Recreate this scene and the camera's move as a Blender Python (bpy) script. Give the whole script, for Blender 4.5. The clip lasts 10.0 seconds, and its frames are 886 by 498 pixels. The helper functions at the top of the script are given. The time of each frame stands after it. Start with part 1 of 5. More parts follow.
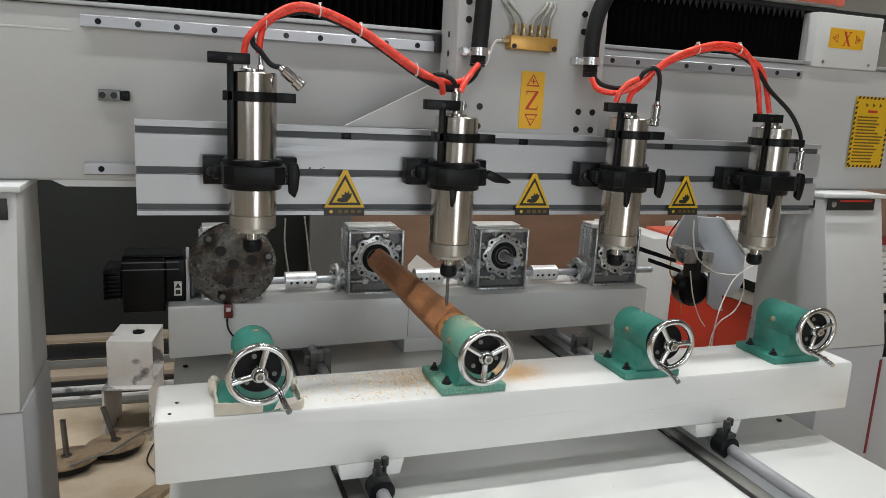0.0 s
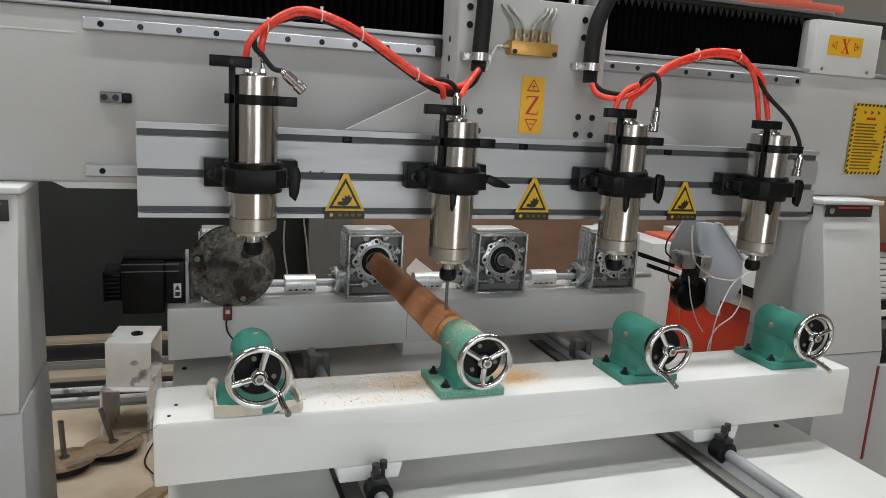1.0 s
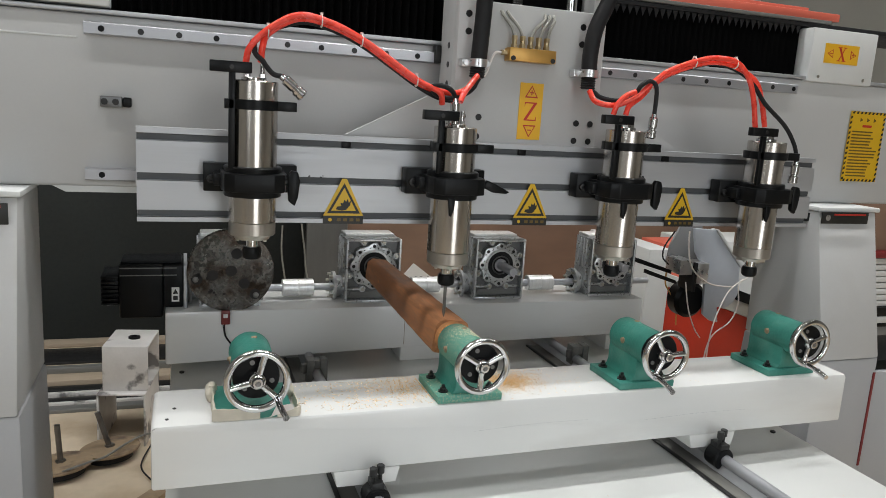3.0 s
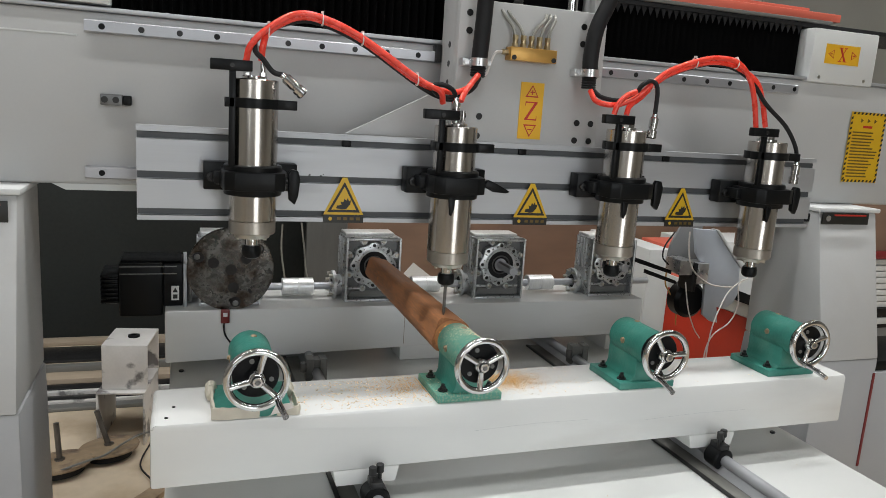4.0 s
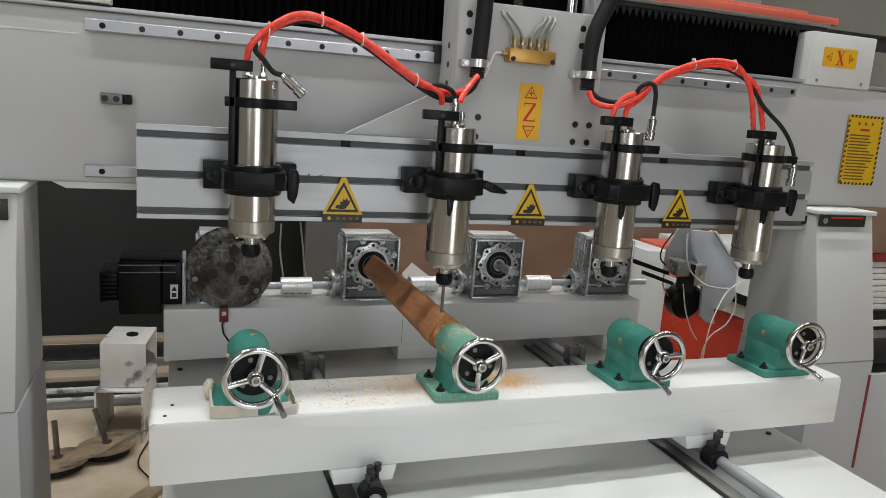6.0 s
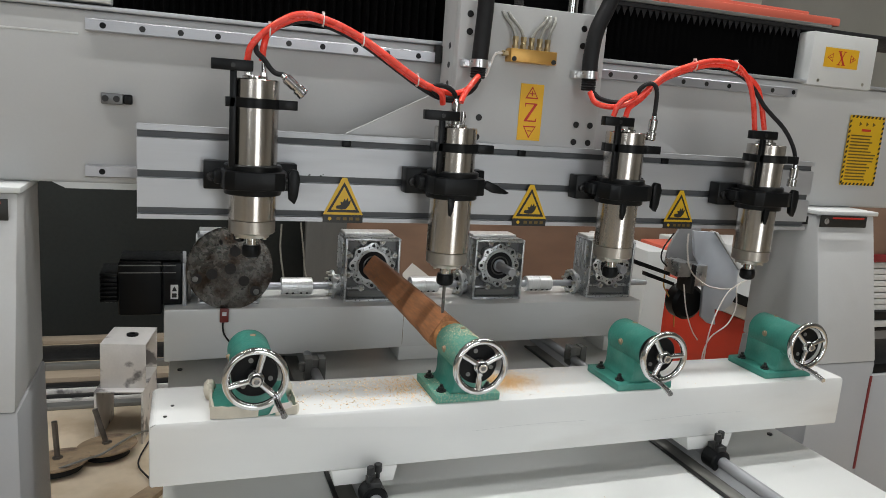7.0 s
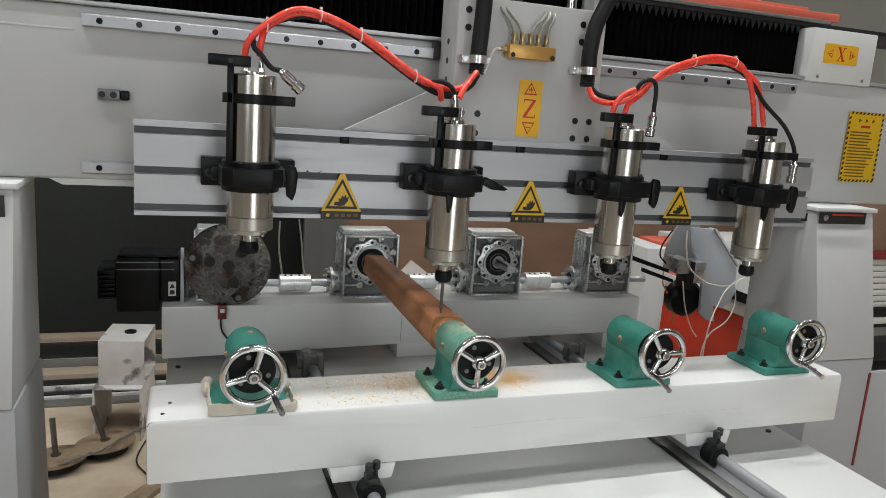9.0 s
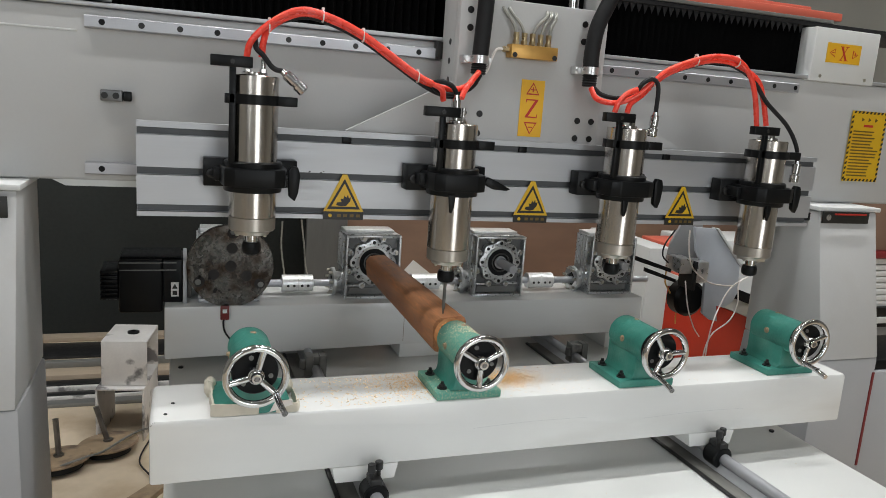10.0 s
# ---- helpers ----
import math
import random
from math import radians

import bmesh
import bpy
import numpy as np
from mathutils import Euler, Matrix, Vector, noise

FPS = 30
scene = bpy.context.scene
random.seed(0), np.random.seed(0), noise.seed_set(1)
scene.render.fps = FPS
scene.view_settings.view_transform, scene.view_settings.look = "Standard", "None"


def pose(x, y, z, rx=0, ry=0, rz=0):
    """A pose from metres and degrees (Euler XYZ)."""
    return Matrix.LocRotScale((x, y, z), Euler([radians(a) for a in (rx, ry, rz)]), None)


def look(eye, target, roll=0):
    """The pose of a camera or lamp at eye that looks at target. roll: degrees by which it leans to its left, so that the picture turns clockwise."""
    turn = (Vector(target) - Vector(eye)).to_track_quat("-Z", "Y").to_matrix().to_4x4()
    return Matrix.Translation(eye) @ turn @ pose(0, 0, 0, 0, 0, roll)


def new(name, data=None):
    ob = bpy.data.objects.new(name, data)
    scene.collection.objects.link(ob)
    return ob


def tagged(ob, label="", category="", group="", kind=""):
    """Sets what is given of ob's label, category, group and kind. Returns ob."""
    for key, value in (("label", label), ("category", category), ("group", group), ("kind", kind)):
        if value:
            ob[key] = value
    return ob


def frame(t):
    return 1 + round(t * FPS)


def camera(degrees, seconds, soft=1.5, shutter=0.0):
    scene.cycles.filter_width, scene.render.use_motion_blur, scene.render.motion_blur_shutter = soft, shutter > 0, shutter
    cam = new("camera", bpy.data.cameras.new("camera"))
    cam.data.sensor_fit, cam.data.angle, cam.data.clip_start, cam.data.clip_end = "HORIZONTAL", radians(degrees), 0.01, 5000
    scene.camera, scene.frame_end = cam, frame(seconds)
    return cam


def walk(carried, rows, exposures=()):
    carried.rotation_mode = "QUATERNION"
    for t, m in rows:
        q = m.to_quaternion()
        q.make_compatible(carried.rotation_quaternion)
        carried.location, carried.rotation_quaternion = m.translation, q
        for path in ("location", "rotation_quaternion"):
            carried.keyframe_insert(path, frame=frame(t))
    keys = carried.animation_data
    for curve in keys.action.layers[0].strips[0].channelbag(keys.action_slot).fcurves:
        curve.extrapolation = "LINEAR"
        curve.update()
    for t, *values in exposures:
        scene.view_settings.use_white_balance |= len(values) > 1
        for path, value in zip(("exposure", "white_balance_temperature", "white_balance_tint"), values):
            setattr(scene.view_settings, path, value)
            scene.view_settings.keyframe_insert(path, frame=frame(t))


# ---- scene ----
def cam_at(x, y, z, yaw, pitch, roll):
    """A camera pose from its place, its turn to the left, its tilt upwards and its roll, in degrees."""
    return pose(x, y, z, 90 + pitch, 0, yaw) @ pose(0, 0, 0, 0, 0, roll)


PATH = [
    (0, cam_at(-0.0995, -1.0415, 0.4822, -19.406, -11.491, 2.986)),
    (0.5, cam_at(-0.1007, -1.0426, 0.4820, -19.412, -11.415, 3.095)),
    (1, cam_at(-0.1029, -1.0445, 0.4839, -19.515, -11.226, 3.377)),
    (1.5, cam_at(-0.1035, -1.0460, 0.4846, -19.568, -11.071, 3.424)),
    (2, cam_at(-0.1044, -1.0474, 0.4836, -19.670, -10.863, 3.448)),
    (2.5, cam_at(-0.1056, -1.0487, 0.4850, -19.708, -10.825, 3.543)),
    (4, cam_at(-0.1060, -1.0476, 0.4836, -19.717, -10.833, 3.840)),
    (4.5, cam_at(-0.1063, -1.0465, 0.4840, -19.822, -10.875, 3.882)),
    (5, cam_at(-0.1058, -1.0507, 0.4849, -19.878, -10.914, 4.053)),
    (5.5, cam_at(-0.1072, -1.0533, 0.4848, -19.857, -10.862, 4.145)),
    (7, cam_at(-0.1077, -1.0504, 0.4841, -19.810, -10.782, 4.187)),
    (7.5, cam_at(-0.1067, -1.0484, 0.4831, -19.823, -10.818, 4.218)),
    (8, cam_at(-0.1038, -1.0468, 0.4823, -19.820, -10.802, 4.085)),
    (8.5, cam_at(-0.1035, -1.0461, 0.4811, -19.867, -10.834, 4.069)),
    (9, cam_at(-0.1056, -1.0470, 0.4828, -19.914, -11.009, 4.204)),
    (9.5, cam_at(-0.1062, -1.0470, 0.4821, -19.812, -10.982, 4.142)),
    (10, cam_at(-0.1056, -1.0469, 0.4829, -19.734, -11.013, 4.078)),
]
cam = camera(61.82, 10.0, soft=0.55)
walk(cam, PATH)

# ---- light ----
FLOOR = -0.75
CEIL = 3.6
world = bpy.data.worlds.new("daylight")
scene.world = world
world.use_nodes = True
wn = world.node_tree
sky = wn.nodes.new("ShaderNodeTexSky")
sky.sky_type = "NISHITA"
sky.sun_disc = False
sky.sun_elevation, sky.sun_rotation = radians(50), radians(200)
wn.links.new(sky.outputs[0], wn.nodes["Background"].inputs[0])
wn.nodes["Background"].inputs[1].default_value = 0.12
scene.view_settings.exposure = -0.10


def area(name, at, target, sx, sy, watts, color):
    lamp = bpy.data.lights.new(name, "AREA")
    lamp.shape, lamp.size, lamp.size_y, lamp.energy, lamp.color = "RECTANGLE", sx, sy, watts, color
    ob = new(name, lamp)
    ob.matrix_world = look(at, target)
    return ob


# Rows y 0.45, -0.85 follow the shadows; 1.75, 5.2 are added, unseen fill.
TUBES = [(-1.3, 0.45, 40), (1.0, 0.45, 44), (3.3, 0.45, 40), (-1.3, -0.85, 27), (1.0, -0.85, 18), (3.3, -0.85, 7), (0.6, 1.75, 14), (1.0, 5.2, 20), (3.3, 5.2, 24)]
for tx, ty, watts in TUBES:
    area("unseen_ceiling_lamp", (tx, ty, CEIL - 0.18), (tx, ty, 0), 1.7, 0.18 if -1 < ty < 0 else 0.07, watts, (0.99, 1.0, 1.0))
# an open doorway inferred from the spindles' streak and an unseen window added as fill: centre, width, foot, head,
# watts
OPENINGS = [(1.15, 1.5, FLOOR, 2.35, 48), (-2.4, 1.4, 0.75, 2.65, 42)]
for wx, wide, foot, head, watts in OPENINGS:
    area("unseen_daylight_opening", (wx, -4.92, (foot + head) / 2), (wx, 0, (foot + head) / 2), wide, head - foot, watts, (0.93, 0.97, 1.0))


# ---- materials ----
def mat(name, color, rough=0.5, metal=0.0, var=0.12, scale=6.0, grain=60.0, bump=0.15, stain=None, stain_at=(0.55, 0.75), stain_scale=5.0,
        stretch=(1, 1, 1), rough_var=0.15, coat=0.0, island=0.0, fine=0.25):
    """A paint, metal or wood: a base colour that varies at two scales, stains, uneven gloss and fine relief."""
    m = bpy.data.materials.new(name)
    m.use_nodes = True
    nt = m.node_tree
    N, L = nt.nodes, nt.links
    b = N["Principled BSDF"]
    tc = N.new("ShaderNodeTexCoord")
    mp = N.new("ShaderNodeMapping")
    mp.inputs["Scale"].default_value = stretch
    L.new(tc.outputs["Object"], mp.inputs[0])

    def noise_tex(s, detail=5.0):
        n = N.new("ShaderNodeTexNoise")
        n.inputs["Scale"].default_value, n.inputs["Detail"].default_value = s, detail
        L.new(mp.outputs[0], n.inputs["Vector"])
        return n

    big, small = noise_tex(scale), noise_tex(grain, 3.0)
    add = N.new("ShaderNodeMath")
    add.operation = "MULTIPLY_ADD"
    L.new(small.outputs["Fac"], add.inputs[0])
    add.inputs[1].default_value = fine
    L.new(big.outputs["Fac"], add.inputs[2])
    ramp = N.new("ShaderNodeMapRange")
    L.new(add.outputs[0], ramp.inputs[0])
    ramp.inputs[1].default_value, ramp.inputs[2].default_value = 0.35 + fine * 0.4, 0.65 + fine * 0.6
    ramp.inputs[3].default_value, ramp.inputs[4].default_value = 1 - var, 1 + var
    hue = N.new("ShaderNodeMix")
    hue.data_type, hue.blend_type = "RGBA", "MULTIPLY"
    hue.inputs[0].default_value = 1.0
    hue.inputs[6].default_value = (*color, 1)
    L.new(ramp.outputs[0], hue.inputs[7])
    col = hue.outputs[2]
    if island:
        geo = N.new("ShaderNodeNewGeometry")
        mr = N.new("ShaderNodeMapRange")
        L.new(geo.outputs["Random Per Island"], mr.inputs[0])
        mr.inputs[3].default_value, mr.inputs[4].default_value = 1 - island, 1 + island
        mx = N.new("ShaderNodeMix")
        mx.data_type, mx.blend_type = "RGBA", "MULTIPLY"
        mx.inputs[0].default_value = 1.0
        L.new(col, mx.inputs[6])
        L.new(mr.outputs[0], mx.inputs[7])
        col = mx.outputs[2]
    if stain:
        sn = noise_tex(stain_scale, 8.0)
        sr = N.new("ShaderNodeMapRange")
        L.new(sn.outputs["Fac"], sr.inputs[0])
        sr.inputs[1].default_value, sr.inputs[2].default_value = stain_at
        mx = N.new("ShaderNodeMix")
        mx.data_type = "RGBA"
        L.new(sr.outputs[0], mx.inputs[0])
        L.new(col, mx.inputs[6])
        mx.inputs[7].default_value = (*stain, 1)
        col = mx.outputs[2]
    L.new(col, b.inputs["Base Color"])
    rr = N.new("ShaderNodeMapRange")
    L.new(small.outputs["Fac"], rr.inputs[0])
    rr.inputs[1].default_value, rr.inputs[2].default_value = 0.3, 0.7
    rr.inputs[3].default_value, rr.inputs[4].default_value = max(0.02, rough - rough_var * rough), min(1, rough + rough_var * rough)
    L.new(rr.outputs[0], b.inputs["Roughness"])
    b.inputs["Metallic"].default_value = metal
    b.inputs["Coat Weight"].default_value = coat
    if bump:
        bp = N.new("ShaderNodeBump")
        bp.inputs["Strength"].default_value, bp.inputs["Distance"].default_value = bump, 0.0015
        L.new(small.outputs["Fac"], bp.inputs["Height"])
        L.new(bp.outputs[0], b.inputs["Normal"])
    return m


def glow(name, color, strength):
    m = mat(name, color, 0.4, bump=0)
    b = m.node_tree.nodes["Principled BSDF"]
    b.inputs["Emission Color"].default_value = (*color, 1)
    b.inputs["Emission Strength"].default_value = strength
    return m


WHITE = mat("white_powder_coat", (0.66, 0.67, 0.66), 0.42, var=0.03, scale=3, grain=220, bump=0.06, stain=(0.50, 0.49, 0.46), stain_at=(0.6, 0.95), stain_scale=9)
GLOSS_WHITE = mat("gloss_white_enamel", (0.80, 0.80, 0.78), 0.22, var=0.03, scale=3, grain=60, bump=0, fine=0.1, stretch=(0.3, 1, 1.5), stain=(0.66, 0.64, 0.60), stain_at=(0.58, 0.85), stain_scale=6)
BEAM_GREY = mat("light_grey_paint", (0.47, 0.47, 0.465), 0.45, var=0.035, scale=3, grain=200, bump=0.06, stain=(0.44, 0.43, 0.42), stain_at=(0.6, 0.95), stain_scale=6)
LEG_PAINT = mat("off_white_leg_paint", (0.53, 0.53, 0.525), 0.45, var=0.04, scale=3, grain=200, bump=0.06, stain=(0.45, 0.44, 0.42), stain_at=(0.6, 0.95), stain_scale=6)
LEG_GREY = mat("mid_grey_paint", (0.27, 0.275, 0.28), 0.5, var=0.05, scale=4, grain=180, bump=0.06)
LIGHT_GREY = mat("pale_grey_cabinet_paint", (0.42, 0.425, 0.435), 0.45, var=0.04, scale=4, grain=180, bump=0.06)
ALU = mat("brushed_aluminium", (0.50, 0.51, 0.53), 0.50, 0.72, var=0.05, scale=4, grain=120, bump=0.08, stretch=(0.1, 3, 3))
RAIL = mat("ground_rail_steel", (0.46, 0.465, 0.49), 0.40, 0.65, var=0.06, scale=5, grain=160, bump=0.05, stretch=(0.1, 3, 3))
SLOT = mat("slot_shade_aluminium", (0.10, 0.105, 0.11), 0.55, 0.3, var=0.08, stretch=(0.2, 3, 3))
STEEL = mat("brushed_stainless", (0.62, 0.58, 0.54), 0.21, 1.0, var=0.03, scale=3, grain=150, bump=0.0, stretch=(4, 4, 0.08), rough_var=0.12)
NOSE = mat("dull_steel_nose", (0.46, 0.43, 0.39), 0.34, 0.9, var=0.1, stretch=(4, 4, 0.3))
CHROME = mat("chrome_plate", (0.62, 0.62, 0.62), 0.13, 1.0, var=0.04, scale=20, grain=150, bump=0.03, rough_var=0.5)
BLACK = mat("black_anodised", (0.007, 0.0075, 0.008), 0.34, var=0.2, scale=12, grain=160, bump=0.06)
BLACK.node_tree.nodes["Principled BSDF"].inputs["Specular IOR Level"].default_value = 0.16
RUBBER = mat("black_rubber", (0.014, 0.014, 0.015), 0.55, var=0.2, scale=12, grain=120)
BELLOWS = mat("black_bellows_cloth", (0.003, 0.003, 0.0032), 0.95, var=0.25, scale=10, grain=200)
for m in (BELLOWS, RUBBER):
    m.node_tree.nodes["Principled BSDF"].inputs["Specular IOR Level"].default_value = 0.08 if m is BELLOWS else 0.25
TEAL = mat("teal_hammered_enamel", (0.042, 0.225, 0.178), 0.46, var=0.20, scale=14, grain=190, bump=0.4, stain=(0.13, 0.31, 0.25), stain_at=(0.54, 0.90), stain_scale=18)
TEAL_DUSTY = mat("teal_enamel_under_sawdust", (0.10, 0.33, 0.25), 0.6, var=0.12, scale=9, grain=170, bump=0.3, stain=(0.34, 0.42, 0.30), stain_at=(0.46, 0.72), stain_scale=300)
CAST = mat("cast_aluminium_gearcase", (0.58, 0.59, 0.595), 0.30, 0.75, var=0.14, scale=14, grain=160, bump=0.05, fine=0.12, stain=(0.26, 0.26, 0.26), stain_at=(0.58, 0.85), stain_scale=12)
# Darker than CAST for the recess shade; also the sensor block's own grey.
CAST_DARK = mat("casting_grey_and_recess_shade", (0.17, 0.172, 0.172), 0.40, 0.45, var=0.15, scale=14, grain=160, bump=0.08)
BOLT = mat("zinc_bolt", (0.48, 0.46, 0.40), 0.32, 0.9, var=0.15, scale=40)
DARK_STEEL = mat("dark_shaft_steel", (0.18, 0.175, 0.17), 0.35, 0.9, var=0.2, scale=20)
BLACK_BOLT = mat("black_oxide_bolt", (0.02, 0.02, 0.02), 0.4, 0.3, var=0.2, scale=30)
DISC = mat("mottled_mill_scale_plate", (0.15, 0.143, 0.132), 0.26, 0.72, var=0.36, scale=20, grain=95, bump=0.16, fine=0.2, stain=(0.045, 0.030, 0.021), stain_at=(0.42, 0.60), stain_scale=22, rough_var=0.6)
PIT = mat("hole_and_pit_shade", (0.022, 0.020, 0.019), 0.8, var=0.3, scale=30)
WOOD = mat("reddish_hardwood", (0.46, 0.200, 0.088), 0.55, var=0.30, scale=9, grain=70, bump=0.4, stretch=(4, 0.5, 4), fine=0.6, stain=(0.24, 0.095, 0.040), stain_at=(0.50, 0.74), stain_scale=4.5)
ENDGRAIN = mat("torn_end_grain", (0.52, 0.235, 0.09), 0.75, var=0.3, scale=30, grain=180, bump=0.6)
DARK_GRAIN = mat("dark_end_grain", (0.26, 0.10, 0.04), 0.7, var=0.2, scale=30, grain=150, bump=0.4)
BRASS = mat("brass_manifold", (0.58, 0.33, 0.09), 0.36, 0.55, var=0.1, scale=20)
BRASS_FIT = mat("nickel_brass_fitting", (0.46, 0.36, 0.21), 0.3, 0.9, var=0.15, scale=40)
HOSE_RED = mat("red_water_tube", (0.90, 0.060, 0.035), 0.28, var=0.06, scale=8, bump=0.03, coat=0.2)
CLEAR = mat("milky_oil_tube", (0.27, 0.265, 0.235), 0.3, var=0.1, scale=30)
TIE = mat("nylon_tie", (0.75, 0.70, 0.66), 0.45, var=0.05)
YELLOW = mat("sign_yellow", (0.66, 0.40, 0.012), 0.4, var=0.04, scale=10, bump=0.03)
ORANGE = mat("label_amber", (0.80, 0.44, 0.02), 0.4, var=0.04, scale=10, bump=0.03)
INK = mat("sign_black", (0.012, 0.012, 0.01), 0.45, var=0.1, bump=0.02)
INK_RED = mat("sign_red", (0.50, 0.03, 0.02), 0.45, var=0.1, bump=0.02)
INK_BROWN = mat("faded_print", (0.13, 0.08, 0.012), 0.5, var=0.1, bump=0.02)
PAPER = mat("white_label_paper", (0.72, 0.71, 0.68), 0.5, var=0.04)
CONCRETE = mat("dusty_workshop_floor", (0.56, 0.465, 0.345), 0.75, var=0.14, scale=2.2, grain=35, bump=0.35, stain=(0.36, 0.26, 0.16), stain_at=(0.50, 0.74), stain_scale=3.5)
TABLE = mat("worn_table_enamel", (0.74, 0.75, 0.73), 0.30, var=0.03, scale=2, grain=40, bump=0, fine=0.03, rough_var=0.0)
DARK_PANEL = mat("dark_slate_panel", (0.016, 0.0200, 0.0195), 0.6, var=0.2, scale=2, grain=60)
SLATE = mat("dusty_grey_board", (0.115, 0.115, 0.11), 0.65, var=0.2, scale=3, grain=50, stretch=(3, 1, 0.6))
PLY = mat("brown_plywood_sheet", (0.235, 0.145, 0.10), 0.65, var=0.12, scale=2.5, grain=30, bump=0.15, stretch=(1, 1, 2.5), stain=(0.30, 0.19, 0.125), stain_at=(0.52, 0.72), stain_scale=2.6)
TIMBER = mat("dusty_timber", (0.36, 0.29, 0.215), 0.8, var=0.15, scale=4, grain=50, stretch=(0.3, 4, 4))
BAR_STEEL = mat("stock_bar_steel", (0.20, 0.20, 0.19), 0.5, 0.4, var=0.2, scale=5, grain=80, stretch=(0.2, 3, 3))
CHANNEL = mat("grey_channel_steel", (0.20, 0.197, 0.18), 0.42, 0.3, var=0.25, scale=8, grain=90, stretch=(3, 0.4, 3))
TUBE = mat("mill_finish_tube", (0.68, 0.66, 0.64), 0.5, 0.25, var=0.1, scale=7, grain=120, bump=0.12, stain=(0.20, 0.19, 0.19), stain_at=(0.56, 0.62), stain_scale=9)
RUSTY = mat("dull_brown_casting", (0.34, 0.25, 0.16), 0.65, 0.15, var=0.2, scale=14, grain=90, bump=0.3, stain=(0.14, 0.10, 0.075), stain_at=(0.5, 0.7), stain_scale=12)
PALE_BLUE = mat("pale_blue_grey_plate", (0.56, 0.60, 0.66), 0.4, var=0.05, scale=4, bump=0.04)
RED_PANEL = mat("red_cabinet_paint", (0.58, 0.042, 0.018), 0.4, var=0.08, scale=3, bump=0.05)
PALE_RED = mat("pale_red_trim", (0.66, 0.14, 0.09), 0.45, var=0.08, scale=3, bump=0.05)
DARK_RED = mat("dull_dark_red_paint", (0.20, 0.018, 0.02), 0.5, var=0.1, bump=0.03)
TAPE = mat("cream_masking_tape", (0.62, 0.57, 0.47), 0.6, var=0.1, scale=18, grain=90, bump=0.3)
SAWDUST = mat("orange_sawdust", (0.80, 0.47, 0.15), 0.85, var=0.2, island=0.25, bump=0)
CHIP = mat("wood_chips", (0.82, 0.66, 0.45), 0.8, var=0.15, island=0.32, bump=0)
PLASTER = mat("workshop_wall_paint", (0.30, 0.295, 0.27), 0.8, var=0.06, scale=1.2, grain=30)
PALE_WALL = mat("pale_far_wall_paint", (0.62, 0.61, 0.57), 0.8, var=0.05, scale=1.2, grain=30)
CEILING = mat("ceiling_sheet", (0.30, 0.30, 0.29), 0.8, var=0.05, scale=1.0, grain=25)
TUBE_LIGHT = glow("fluorescent_diffuser", (1.0, 0.985, 0.95), 3.0)
LED_RED = mat("red_sensor_plastic", (0.17, 0.018, 0.016), 0.3, var=0.1)
SATIN = mat("satin_turned_steel", (0.80, 0.80, 0.79), 0.36, 0.7, var=0.06, scale=30, grain=160, bump=0.03, stretch=(6, 1, 1))
GALV = mat("galvanised_clip", (0.66, 0.66, 0.66), 0.3, 0.9, var=0.1, scale=40)


# ---- mesh helpers ----
def bm_box(x0, x1, y0, y1, z0, z1, bev=0.0, seg=2):
    bm = bmesh.new()
    bmesh.ops.create_cube(bm, size=1.0)
    bm.transform(Matrix.Translation(((x0 + x1) / 2, (y0 + y1) / 2, (z0 + z1) / 2)) @ Matrix.Diagonal((abs(x1 - x0), abs(y1 - y0), abs(z1 - z0), 1)))
    if bev:
        bmesh.ops.bevel(bm, geom=bm.edges[:], offset=bev, segments=seg, profile=0.5, affect="EDGES")
    return bm


AXIS = {"z": Matrix(), "y": pose(0, 0, 0, -90), "-y": pose(0, 0, 0, 90), "x": pose(0, 0, 0, 0, 90), "-z": pose(0, 0, 0, 180)}


def bm_lathe(profile, at=(0, 0, 0), axis="z", seg=32):
    """A solid of revolution; profile: (radius, height along the axis) from one end to the other."""
    bm = bmesh.new()
    rings = []
    for r, h in profile:
        if r < 1e-6:
            rings.append([bm.verts.new((0, 0, h))])
        else:
            rings.append([bm.verts.new((r * math.cos(2 * math.pi * i / seg), r * math.sin(2 * math.pi * i / seg), h)) for i in range(seg)])
    for a, b in zip(rings, rings[1:]):
        for i in range(seg):
            j = (i + 1) % seg
            q = [a[i % len(a)], a[j % len(a)], b[j % len(b)], b[i % len(b)]]
            q = [v for k, v in enumerate(q) if v not in q[:k]]
            if len(q) > 2:
                bm.faces.new(q)
    if profile[0][0] > 1e-6 and profile[0][0] == profile[-1][0] and profile[1][0] > profile[0][0] and profile[1][1] == profile[0][1]:
        a, b = rings[-1], rings[0]  # a ring with a bore through it
        for i in range(seg):
            bm.faces.new((a[i], a[(i + 1) % seg], b[(i + 1) % seg], b[i]))
    else:
        for ring in (rings[0], rings[-1]):
            if len(ring) > 2:
                bm.faces.new(ring)
    bmesh.ops.recalc_face_normals(bm, faces=bm.faces[:])
    bm.transform(Matrix.Translation(at) @ AXIS[axis])
    return bm


def bm_cyl(r, h, at=(0, 0, 0), axis="z", seg=32, bev=0.0):
    b = min(bev, h / 2 - 1e-5, r * 0.9)
    p = [(r - b, 0), (r, b), (r, h - b), (r - b, h)] if b > 0 else [(r, 0), (r, h)]
    return bm_lathe(p, at, axis, seg)


